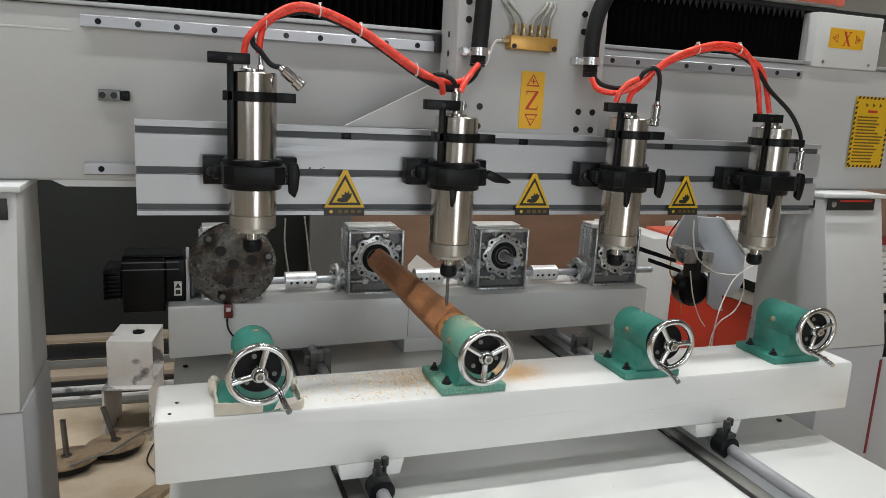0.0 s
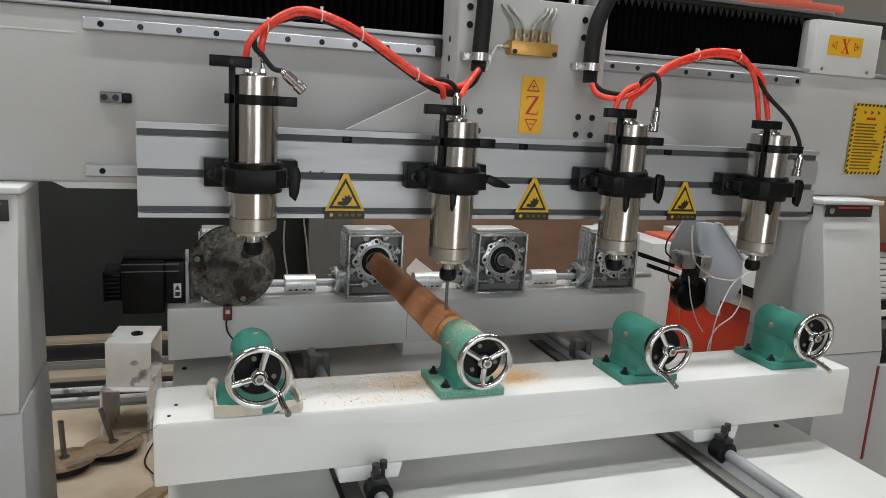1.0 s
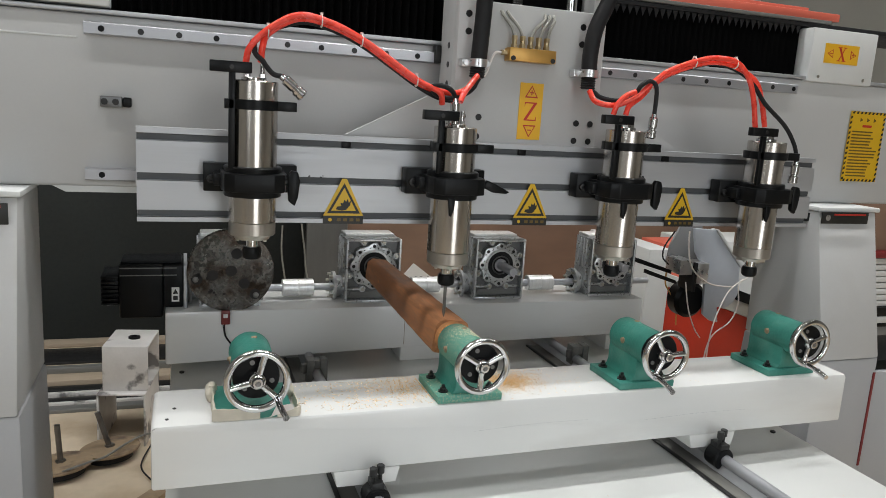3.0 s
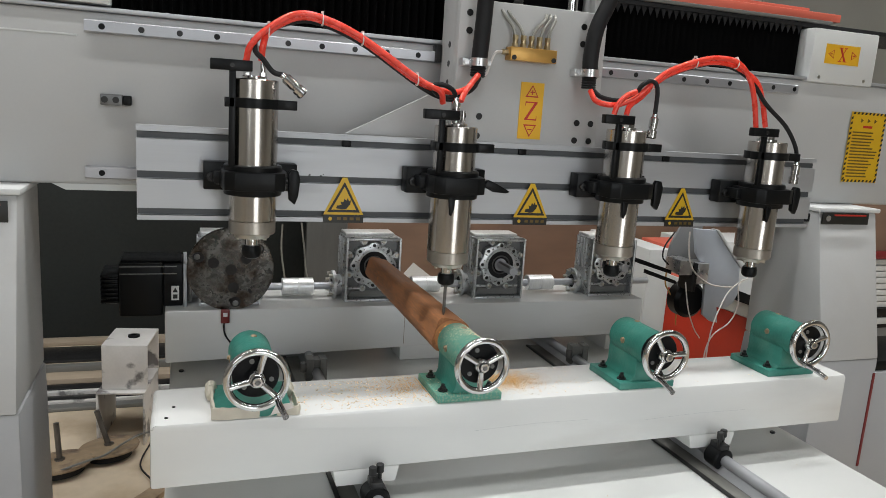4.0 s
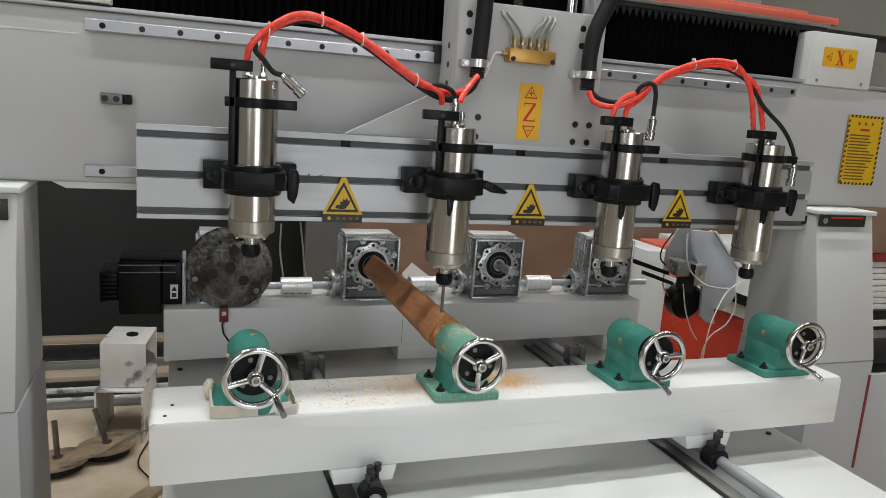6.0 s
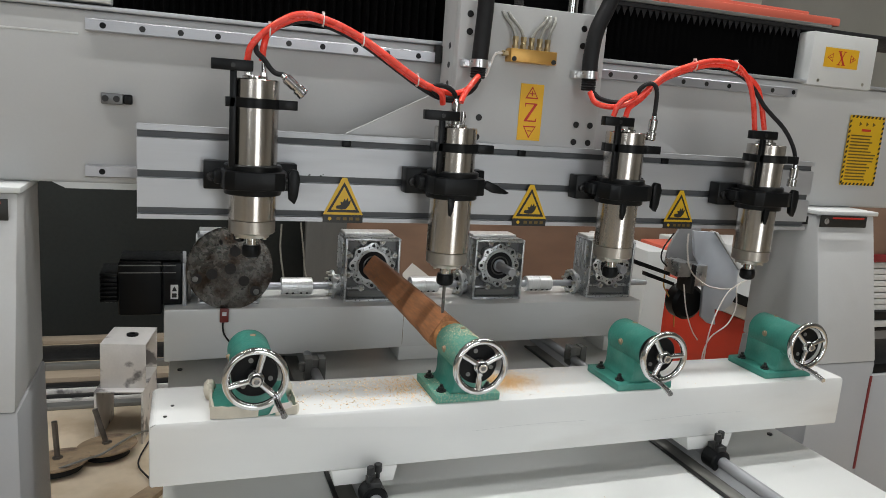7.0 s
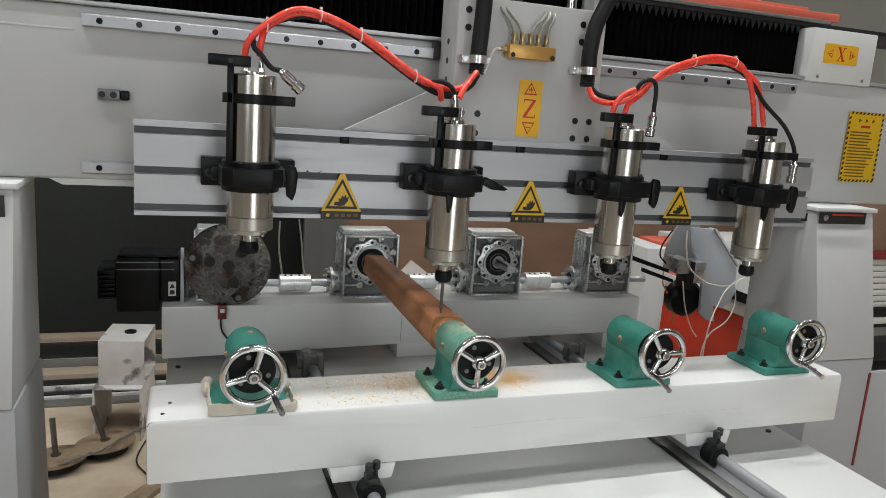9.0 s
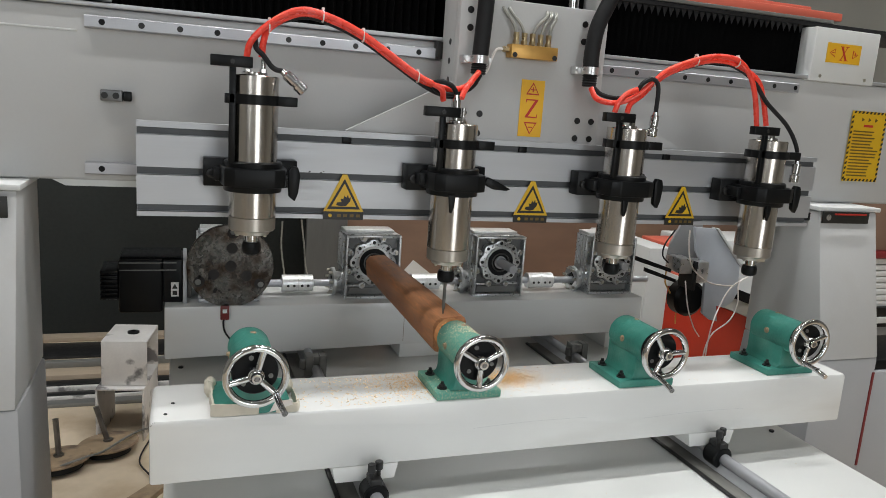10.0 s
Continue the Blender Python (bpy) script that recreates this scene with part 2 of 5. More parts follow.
def bm_ring(R, r, at=(0, 0, 0), axis="z", seg=56, sub=14):
    bm = bmesh.new()
    g = [[bm.verts.new(((R + r * math.cos(b)) * math.cos(a), (R + r * math.cos(b)) * math.sin(a), r * math.sin(b)))
          for b in (2 * math.pi * k / sub for k in range(sub))] for a in (2 * math.pi * i / seg for i in range(seg))]
    for i in range(seg):
        for k in range(sub):
            bm.faces.new((g[i][k], g[(i + 1) % seg][k], g[(i + 1) % seg][(k + 1) % sub], g[i][(k + 1) % sub]))
    bm.transform(Matrix.Translation(at) @ AXIS[axis])
    bmesh.ops.recalc_face_normals(bm, faces=bm.faces[:])
    return bm


def spline(pts, n=8):
    """A smooth line through the points."""
    P = [Vector(p) for p in pts]
    P = [2 * P[0] - P[1]] + P + [2 * P[-1] - P[-2]]
    out = []
    for i in range(1, len(P) - 2):
        a, b, c, d = P[i - 1:i + 3]
        for k in range(n):
            t = k / n
            out.append(0.5 * (2 * b + (c - a) * t + (2 * a - 5 * b + 4 * c - d) * t * t + (3 * b - a - 3 * c + d) * t ** 3))
    out.append(P[-2])
    return out


def bm_tube(pts, r, n=8, seg=10, smooth=True, ripple=0.0):
    line = spline(pts, n) if smooth else [Vector(p) for p in pts]
    bm = bmesh.new()
    up, rings = Vector((0.31, 0.17, 0.93)), []
    for i, p in enumerate(line):
        d = (line[min(i + 1, len(line) - 1)] - line[max(i - 1, 0)]).normalized()
        s = d.cross(up).normalized()
        up = s.cross(d).normalized()
        rad = r * (1 + (ripple if i % 2 else 0))
        rings.append([bm.verts.new(p + rad * (math.cos(a) * s + math.sin(a) * up)) for a in (2 * math.pi * k / seg for k in range(seg))])
    for a, b in zip(rings, rings[1:]):
        for k in range(seg):
            bm.faces.new((a[k], a[(k + 1) % seg], b[(k + 1) % seg], b[k]))
    bm.faces.new(rings[0])
    bm.faces.new(rings[-1])
    bmesh.ops.recalc_face_normals(bm, faces=bm.faces[:])
    return bm


def bm_prism(poly, depth, plane="xz", at=0.0, bev=0.0):
    """A polygon in a plane, drawn out by depth along the third axis from at."""
    bm = bmesh.new()
    put = {"xz": lambda a, b: (a, at, b), "yz": lambda a, b: (at, a, b), "xy": lambda a, b: (a, b, at)}[plane]
    out = {"xz": (0, depth, 0), "yz": (depth, 0, 0), "xy": (0, 0, depth)}[plane]
    f = bm.faces.new([bm.verts.new(put(a, b)) for a, b in poly])
    res = bmesh.ops.extrude_face_region(bm, geom=[f])
    bmesh.ops.translate(bm, vec=out, verts=[v for v in res["geom"] if isinstance(v, bmesh.types.BMVert)])
    bmesh.ops.recalc_face_normals(bm, faces=bm.faces[:])
    if bev:
        bmesh.ops.bevel(bm, geom=bm.edges[:], offset=bev, segments=2, profile=0.5, affect="EDGES")
    return bm


def joined(*bms):
    out = bmesh.new()
    for b in bms:
        me = bpy.data.meshes.new("tmp")
        b.to_mesh(me)
        out.from_mesh(me)
        b.free()
        bpy.data.meshes.remove(me)
    return out


def mesh_of(name, bm, material):
    for f in bm.faces:
        f.smooth = True
    for e in bm.edges:
        if len(e.link_faces) != 2 or e.calc_face_angle(0) > 0.6:
            e.smooth = False
    me = bpy.data.meshes.new(name)
    bm.to_mesh(me)
    bm.free()
    me.materials.append(material)
    return me


def root(name, at, label, category, group="", turn=0):
    ob = new(name)
    ob.empty_display_size = 0.05
    ob.matrix_basis = pose(*at, 0, 0, turn)
    return tagged(ob, label, category, group)


def part(name, bm, material, parent, label="", at=(0, 0, 0), world=False):
    """One mesh under a thing or a part. world: the bmesh is in the place's own metres, the thing's origin is taken off."""
    if world:
        o, p = Vector(), parent
        while p:
            o += p.location
            p = p.parent
        bm.transform(Matrix.Translation(-o))
    ob = new(name, mesh_of(name, bm, material))
    ob.parent, ob.location = parent, at
    return tagged(ob, label)


def single(name, bm, material, label, category, at=(0, 0, 0), group="", kind=""):
    ob = new(name, mesh_of(name, bm, material))
    ob.location = at
    return tagged(ob, label, category, group, kind)


# ---- the hall ----
def setting():
    X0, X1, Y0, Y1 = -4.5, 6.0, -5.0, 6.0
    fl = single("floor", bm_box(X0, X1, Y0, Y1, FLOOR - 0.1, FLOOR), CONCRETE, "dusty tan concrete workshop floor", "floor", kind="structure")
    # Unseen ceiling, west and south walls close the room; dark paint limits bounced light.
    single("ceiling", bm_box(X0, X1, Y0, Y1, CEIL, CEIL + 0.1), CEILING, "unseen sheet ceiling, kept dark to limit bounced light", "ceiling", kind="structure")
    single("wall_north", bm_box(X0, X1, Y1, Y1 + 0.15, FLOOR, CEIL), PALE_WALL, "grey-beige painted far wall of the workshop", "wall", kind="structure")
    single("wall_west", bm_box(X0 - 0.15, X0, Y0, Y1, FLOOR, CEIL), PLASTER, "grey-beige side wall, kept dark to limit bounced light", "wall", kind="structure")
    single("wall_east", bm_box(X1, X1 + 0.15, Y0, Y1, FLOOR, CEIL), PLASTER, "grey-beige side wall, kept dark to limit bounced light", "wall", kind="structure")
    # the unseen wall behind, with the inferred doorway and the added window
    strips = [bm_box(X0, X1, Y0 - 0.15, Y0, 2.65, CEIL), bm_box(X0, -3.1, Y0 - 0.15, Y0, FLOOR, 2.65), bm_box(-3.1, -1.7, Y0 - 0.15, Y0, FLOOR, 0.75),
              bm_box(-1.7, 0.4, Y0 - 0.15, Y0, FLOOR, 2.65), bm_box(0.4, 1.9, Y0 - 0.15, Y0, 2.35, 2.65), bm_box(1.9, X1, Y0 - 0.15, Y0, FLOOR, 2.65)]
    single("wall_south", joined(*strips), PLASTER, "unseen wall with an inferred doorway and an added window", "wall", kind="structure")
    # Unseen fittings round every lamp, the added fill lamps included.
    for tx, ty, watts in TUBES:
        lamp = root("unseen_ceiling_light", (tx, ty, CEIL - 0.16), "white ceiling light with a long diffuser, unseen and assumed", "ceiling light", "ceiling lights")
        part("housing", bm_box(-0.9, 0.9, -0.10, 0.10, 0.06, 0.16, 0.01), WHITE, lamp)
        part("diffuser", bm_box(-0.86, 0.86, -0.07, 0.07, 0.03, 0.06), TUBE_LIGHT, lamp, "glowing diffuser")


setting()


# ---- machine table and beams ----
TZ = -0.165


def build_table():
    t = root("machine_table", (0.5, 0.3, FLOOR), "white enamelled machine table with two guide shafts", "machine table")
    part("table_top", bm_box(-0.135, 1.147, -0.62, 1.0, TZ - 0.03, TZ, 0.004), TABLE, t, "worn white enamelled top", world=True)
    part("base_box", bm_box(-0.10, 1.09, -0.58, 0.98, FLOOR, TZ - 0.03, 0.004), LEG_GREY, t, world=True)
    for x in (0.186, 0.864):
        # Flat strip on the table top stands for the recessed channel.
        part("guide_channel", bm_box(x - 0.046, x + 0.022, -0.61, 0.76, TZ + 0.0005, TZ + 0.003, 0.001), CHANNEL, t, "grey guide strip laid for the recessed channel", world=True)
        part("channel_edge", bm_box(x - 0.0545, x - 0.0465, -0.61, 0.76, TZ + 0.0005, TZ + 0.005, 0.001), BLACK_BOLT, t, world=True)
        part("support_rail", bm_prism([(x - 0.016, TZ + 0.004), (x + 0.016, TZ + 0.004), (x + 0.005, TZ + 0.02), (x - 0.005, TZ + 0.02)], 1.55, "xz", -0.6), ALU, t, world=True)
        part("guide_shaft", bm_cyl(0.011, 1.55, (x, -0.6, TZ + 0.026), "y", 24, 0.001), RAIL, t, "polished guide shaft", world=True)
    for x, y in ((1.105, 0.13), (1.105, -0.3), (-0.115, 0.19), (-0.11, 0.7)):
        part("screw", bm_cyl(0.006, 0.004, (x, y, TZ), "z", 12, 0.001), BLACK_BOLT, t, world=True)


def build_clamp_block(x, y):
    c = root("shaft_clamp", (x, y, TZ), "dark split clamp collar with two cap screws on the guide shaft", "clamp", "clamps on the guide shafts")
    part("collar", bm_cyl(0.0215, 0.036, (0, -0.024, 0.027), "y", 28, 0.003), BLACK, c)
    part("ear", bm_box(-0.010, 0.010, -0.022, 0.010, 0.042, 0.056, 0.002), BLACK_BOLT, c)
    for dx, dy in ((-0.007, -0.012), (0.007, -0.004)):
        part("cap_screw", joined(bm_cyl(0.0065, 0.014, (dx, dy, 0.066), "z", 14, 0.001), bm_cyl(0.0035, 0.02, (dx, dy, 0.05), "z", 10)), BLACK_BOLT, c)


def build_beams():
    b = root("tailstock_beam", (0.51, 0.11, -0.096), "long glossy white box beam carrying four tailstocks", "beam")
    arc = [(0.009 * math.cos(radians(a)), 0.009 * math.sin(radians(a))) for a in (0, 22.5, 45, 67.5, 90)]
    ends = [(1.171 + x, -0.009 + z) for x, z in arc] + [(-0.143 - x, -0.009 + z) for x, z in reversed(arc)] + [(-0.152, -0.102), (1.180, -0.102)]
    part("box_tube", bm_prism(ends, 0.144, "xz", 0.036, 0.0042), GLOSS_WHITE, b, world=True)
    for x0, x1 in ((0.121, 0.232), (0.808, 0.915)):
        part("foot", bm_prism([(x0, -0.1015), (x1, -0.1015), (x1 - 0.006, -0.129), (x0 + 0.006, -0.129)], 0.12, "xz", 0.0366, 0.002), GLOSS_WHITE, b, world=True)
    for x, y in ((-0.13, 0.06), (-0.12, 0.10), (1.14, 0.07)):
        part("screw_hole", bm_cyl(0.0028, 0.0012, (x, y, -0.0002), "z", 10), BLACK_BOLT, b, world=True)
    for x in (0.186, 0.862):
        build_clamp_block(x, 0.020)
    r = root("gearbox_beam", (0.5, 0.78, -0.137), "white box beam carrying the row of gearboxes", "beam")
    # Underside slopes to fit the camera's view.
    part("box_tube", bm_prism([(-0.146, -0.017), (1.139, -0.017), (1.139, -0.119), (0.42, -0.130), (-0.146, -0.144)], 0.185, "xz", 0.70, 0.005), GLOSS_WHITE, r, world=True)
    for x0, x1 in ((0.422, 0.60), (1.03, 1.10)):
        part("foot", bm_box(x0, x1, 0.7015, 0.86, TZ, -0.122, 0.002), GLOSS_WHITE, r, world=True)
    part("seam", bm_box(0.4285, 0.4297, 0.6993, 0.702, -0.12, -0.03), TIMBER, r, "rust stain along a weld seam", world=True)
    for z0, x0, x1 in ((-0.052, 0.36, 0.58), (-0.060, 0.70, 0.93)):
        part("scratch", bm_tube([(x0, 0.0361, z0), ((x0 + x1) / 2, 0.0361, z0 + 0.004), (x1, 0.0361, z0 + 0.003)], 0.00018, 6, 6), LIGHT_GREY, b, "fine scratch in the enamel", world=True)
    for x in (0.186, 0.876):
        s = root("rail_stop", (x, 0.585, TZ), "small steel stop block bolted over the guide shaft", "stop block", "stop blocks")
        part("block", joined(bm_box(-0.024, -0.007, -0.012, 0.02, 0.003, 0.060, 0.002), bm_box(0.007, 0.024, -0.012, 0.02, 0.003, 0.060, 0.002), bm_box(-0.0075, 0.0075, -0.008, 0.02, 0.036, 0.057, 0.001)), BAR_STEEL, s)
        part("lug", bm_cyl(0.008, 0.022, (-0.030, -0.004, 0.028), "z", 14, 0.002), DARK_STEEL, s)


build_table()
build_beams()


# ---- gantry ----
def leg(name, xin, xout, label):
    s = 1 if xout > xin else -1
    g = root(name, ((xin + xout) / 2, 0.35, FLOOR), label, "gantry leg")
    lo, hi = sorted((xin, xout))
    back = 0.487 if s > 0 else 0.453
    upper = [(0.305, 0.298), (back, 0.298), (back, -0.05), (0.228, -0.05)]
    lower = [(0.231, -0.0505), (0.485, -0.0505), (0.55, FLOOR), (0.231, FLOOR)]
    part("upright", bm_prism(upper, hi - lo, "yz", lo, 0.004), LEG_PAINT, g, "white folded-steel upright", world=True)
    part("plinth", bm_prism(lower, hi - lo + 0.006, "yz", lo - 0.003, 0.004), LIGHT_GREY, g, "grey lower plinth", world=True)
    part("head_plate", bm_box(lo - 0.006, hi + 0.006, 0.298, 0.56, 0.2985 if s > 0 else 0.291, 0.3088, 0.002), WHITE, g, world=True)
    # Black block stands for the dark bit under the head plate.
    e = xin + s * 0.004
    part("black_block", bm_box(min(e, e - s * 0.028), max(e, e - s * 0.028), 0.33, 0.40, 0.2705, 0.2905, 0.002), BLACK, g, "black block under the head plate", world=True)
    return g


LEGL = leg("gantry_leg", -0.60, -0.36, "white gantry leg with a grey plinth beside the table")
LEGR = leg("gantry_leg", 1.32, 1.500, "white gantry leg with a grey plinth and a red-edged corner")
part("corner_strip", bm_box(1.494, 1.5005, 0.2285, 0.234, -0.335, -0.088), DARK_RED, LEGR, "thin red edging", world=True)


def nameplate(x0, x1, y, z0, z1, host):
    n = root("name_plate", ((x0 + x1) / 2, y, z0), "small black name plate with a dark red strip", "label plate", "name plates")
    part("plate", bm_box(x0, x1, y - 0.003, y, z0, z1, 0.0008), INK, n, world=True)
    part("red_strip", bm_box(x0 + 0.035, x1 - 0.01, y - 0.0038, y - 0.003, z1 - 0.008, z1 - 0.004), INK_RED, n, world=True)
    part("emblem", bm_cyl(0.007, 0.0008, (x0 + 0.018, y - 0.0038, (z0 + z1) / 2), "y", 16), GALV, n, world=True)


nameplate(1.319, 1.463, 0.294, 0.271, 0.299, LEGR)
nameplate(-0.52, -0.372, 0.294, 0.255, 0.290, LEGL)


def build_gantry():
    g = root("gantry_beam", (0.5, 0.5, 0.325), "wide light-grey gantry beam with rails and black bellows", "gantry beam")
    # Unseen back is extended to y 0.705 to shade the blank's far end.
    part("beam", bm_box(-0.80, 1.80, 0.380, 0.705, 0.3095, 0.603, 0.006, 3), BEAM_GREY, g, world=True)
    part("skirt", bm_prism([(-0.325, 0.311), (1.285, 0.311), (1.27, 0.2985), (-0.30, 0.2985)], 0.2, "xz", 0.386), WHITE, g, world=True)
    part("upper_ledge", bm_box(-0.80, 1.80, 0.370, 0.46, 0.6035, 0.6112, 0.002), ALU, g, "bright aluminium ledge", world=True)
    part("fold_line", bm_box(-0.79, -0.275, 0.3785, 0.381, 0.561, 0.5645, 0.001), WHITE, g, "folded sheet edge", world=True)
    for x0, x1, z in ((-0.262, 0.385, 0.5785), (0.66, 1.255, 0.5785), (-0.266, 1.2, 0.3325)):
        r = part("rail", bm_prism([(0.381, z - 0.0105), (0.3625, z - 0.0105), (0.360, z - 0.0085), (0.360, z + 0.0085), (0.3625, z + 0.0105), (0.381, z + 0.0105)], x1 - x0, "yz", x0), RAIL, g, "bright linear guide rail", world=True)
        k = 0
        x = x0 + 0.027
        while x < min(x1, x0 + 2) - 0.01:
            if z > 0.5 or x < -0.2:
                part("rail_hole", bm_cyl(0.0052, 0.003, (x, 0.3592, z), "y", 14), BLACK_BOLT if k % 3 else BLACK, r, "dark bolt hole", world=True)
            x += 0.0618
            k += 1
    part("back_channel", bm_box(-0.80, 1.29, 0.455, 0.50, 0.616, 0.734, 0.004), BELLOWS, g, world=True)
    part("top_cover", bm_box(-0.80, 1.36, 0.392, 0.705, 0.737, 0.745, 0.002), BAR_STEEL, g, "grey top cover", world=True)
    part("cover_strip", bm_box(0.70, 1.80, 0.396, 0.60, 0.7265, 0.7365, 0.002), RUBBER, g, "black strip under the cover", world=True)
    for x0, x1 in ((-0.223, 0.37), (0.67, 1.305)):
        n = int((x1 - x0) / 0.00825)
        pts = [(x0 + (x1 - x0) * i / n, 0.402 + (0.024 if i % 2 else 0)) for i in range(n + 1)]
        back = [(x, y + 0.003) for x, y in reversed(pts)]
        part("bellows", bm_prism(pts + back, 0.111, "xy", 0.6115), BELLOWS, g, "black pleated bellows", world=True)
    tabs = []
    x = 0.74
    while x < 1.28:
        tabs.append(bm_prism([(x - 0.0072, 0.7262), (x + 0.0072, 0.7262), (x + random.uniform(-0.001, 0.001), 0.7262 - random.uniform(0.017, 0.021))], 0.0012, "xz", 0.3990))
        x += 0.0165
    part("pleat_tabs", joined(*tabs), RUBBER, g, "row of pointed pleat tips", world=True)
    part("end_box", bm_box(1.285, 1.484, 0.3655, 0.455, 0.600, 0.7225, 0.003), WHITE, g, "white end cover", world=True)
    part("end_box", bm_box(-0.80, -0.222, 0.366, 0.454, 0.6156, 0.75, 0.003), WHITE, g, "white end cover", world=True)
    for x in (1.315, 1.455):
        part("screw", bm_cyl(0.004, 0.002, (x, 0.3645, 0.612), "y", 12), BOLT, g, world=True)
    r = root("sensor_block", (-0.205, 0.38, 0.448), "small grey two-hole sensor block on the gantry", "sensor block")
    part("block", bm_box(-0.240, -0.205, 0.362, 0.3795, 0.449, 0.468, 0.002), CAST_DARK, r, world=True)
    part("tip", bm_box(-0.2045, -0.190, 0.364, 0.3795, 0.450, 0.467, 0.003), BLACK, r, world=True)
    for x in (-0.233, -0.215):
        part("hole", bm_cyl(0.0055, 0.002, (x, 0.3610, 0.4585), "y", 16), BLACK_BOLT, r, world=True)
    for x0, x1, y0, y1, z in ((0.90, 1.39, 0.40, 0.44, 0.7455), (0.86, 1.34, 0.45, 0.49, 0.7455)):
        single("stock_bar", bm_box(x0, x1, y0, y1, z, z + (0.018 if y0 < 0.45 else 0.034), 0.002), PALE_RED, "pale red bar lying on the gantry cover", "bar", group="bars on the gantry")


build_gantry()


def build_carriage():
    c = root("z_carriage", (0.53, 0.30, 0.271), "light-grey Z carriage with a slotted aluminium mounting plate", "machine carriage")
    part("slide_plate", bm_box(0.3655, 0.671, 0.262, 0.285, 0.335, 0.680, 0.003), BEAM_GREY, c, "light-grey drilled slide plate", world=True)
    part("side_cheek", bm_box(0.3675, 0.3815, 0.2855, 0.360, 0.34, 0.80, 0.002), BEAM_GREY, c, world=True)
    part("side_cheek", bm_box(0.655, 0.6705, 0.2865, 0.360, 0.34, 0.80, 0.002), BEAM_GREY, c, world=True)
    part("back_block", bm_box(0.382, 0.654, 0.286, 0.358, 0.34, 0.66, 0.003), LEG_GREY, c, world=True)
    part("top_block", bm_box(0.382, 0.654, 0.335, 0.37, 0.66, 0.85, 0.003), BELLOWS, c, world=True)
    part("lead_screw", bm_tube([(0.498, 0.305, 0.60 + 0.0016 * i) for i in range(150)], 0.0085, smooth=False, ripple=0.18, seg=12), DARK_STEEL, c, "dark lead screw", world=True)
    part("guide_post", bm_cyl(0.012, 0.24, (0.612, 0.305, 0.62), "z", 20), CHROME, c, world=True)
    # mounting plate with three T-slots
    pr = [(0.262, 0.271), (0.240, 0.271), (0.240, 0.2785), (0.252, 0.2785), (0.252, 0.2905), (0.240, 0.2905), (0.240, 0.3385), (0.252, 0.3385),
          (0.252, 0.3515), (0.240, 0.3515), (0.240, 0.4035), (0.252, 0.4035), (0.252, 0.4155), (0.240, 0.4155), (0.240, 0.425), (0.262, 0.425)]
    part("mounting_plate", bm_prism(pr, 1.398, "yz", -0.177), ALU, c, "slotted aluminium mounting plate", world=True)
    # Dark strips put the T-slots' inner shade into the floor colour.
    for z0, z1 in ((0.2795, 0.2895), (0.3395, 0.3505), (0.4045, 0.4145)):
        part("slot_floor", bm_box(-0.1765, 1.2205, 0.2490, 0.2518, z0, z1), SLOT, c, "slot floor coloured dark for the slot's shade", world=True)
    for x in (0.165, 0.505, 0.83):
        part("slot_nut", bm_box(x - 0.008, x + 0.008, 0.244, 0.2515, 0.404, 0.415, 0.001), BLACK, c, world=True)
    for s, a, b in ((-1, 0.170, 0.3670), (1, 0.885, 0.672)):
        part("gusset", bm_prism([(a, 0.426), (b, 0.426), (b, 0.527)], 0.014, "xz", 0.276), BEAM_GREY, c, "triangular grey gusset", world=True)
    for x, z in ((0.385, 0.655), (0.386, 0.624), (0.6205, 0.652), (0.621, 0.620), (0.385, 0.471), (0.417, 0.471), (0.415, 0.435),
                 (0.624, 0.470), (0.655, 0.470), (0.622, 0.436), (0.654, 0.436)):
        part("bolt_hole", bm_cyl(0.0062, 0.002, (x, 0.2608, z), "y", 16), BLACK_BOLT, c, world=True)
    for z in (0.60, 0.565, 0.53):
        part("bolt_hole", bm_cyl(0.0058, 0.002, (0.3667, 0.312, z), "x", 14), BLACK_BOLT, c, world=True)
    for x0, x1 in ((0.355, 0.3670), (0.671, 0.683)):
        part("bearing_seal", bm_box(x0, x1, 0.352, 0.374, 0.568, 0.602, 0.002), BLACK_BOLT, c, "black bearing end seal", world=True)
    for k, (x, z) in enumerate(((0.099, 0.3487), (0.119, 0.3478), (0.1235, 0.3502))):
        part("scuff", bm_prism([(x, z + 0.003), (x + 0.004, z + 0.0036), (x + 0.003, z + 0.006 - 0.001 * k), (x + 0.0005, z + 0.0052)], 0.0012, "xz", 0.2393), BLACK_BOLT, c, "dark chipped mark", world=True)
    # grease manifold
    m = root("oil_manifold", (0.52, 0.25, 0.577), "gold-anodised oil manifold with five fittings and clear tubes", "manifold")
    part("block", bm_box(0.474, 0.569, 0.236, 0.2615, 0.577, 0.601, 0.0015), BRASS, m, world=True)
    for x in (0.481, 0.562):
        part("screw", bm_cyl(0.0045, 0.003, (x, 0.2335, 0.582), "y", 12), BLACK_BOLT, m, world=True)
    for i in range(5):
        x = 0.487 + 0.0165 * i
        f = part("fitting", joined(bm_cyl(0.0066, 0.007, (x, 0.249, 0.601), "z", 6), bm_cyl(0.0048, 0.007, (x, 0.249, 0.608), "z", 12), bm_cyl(0.0060, 0.008, (x, 0.249, 0.615), "z", 6)), BRASS_FIT, m, world=True)
        ex = (0.462, 0.474, 0.552, 0.560, 0.570)[i]
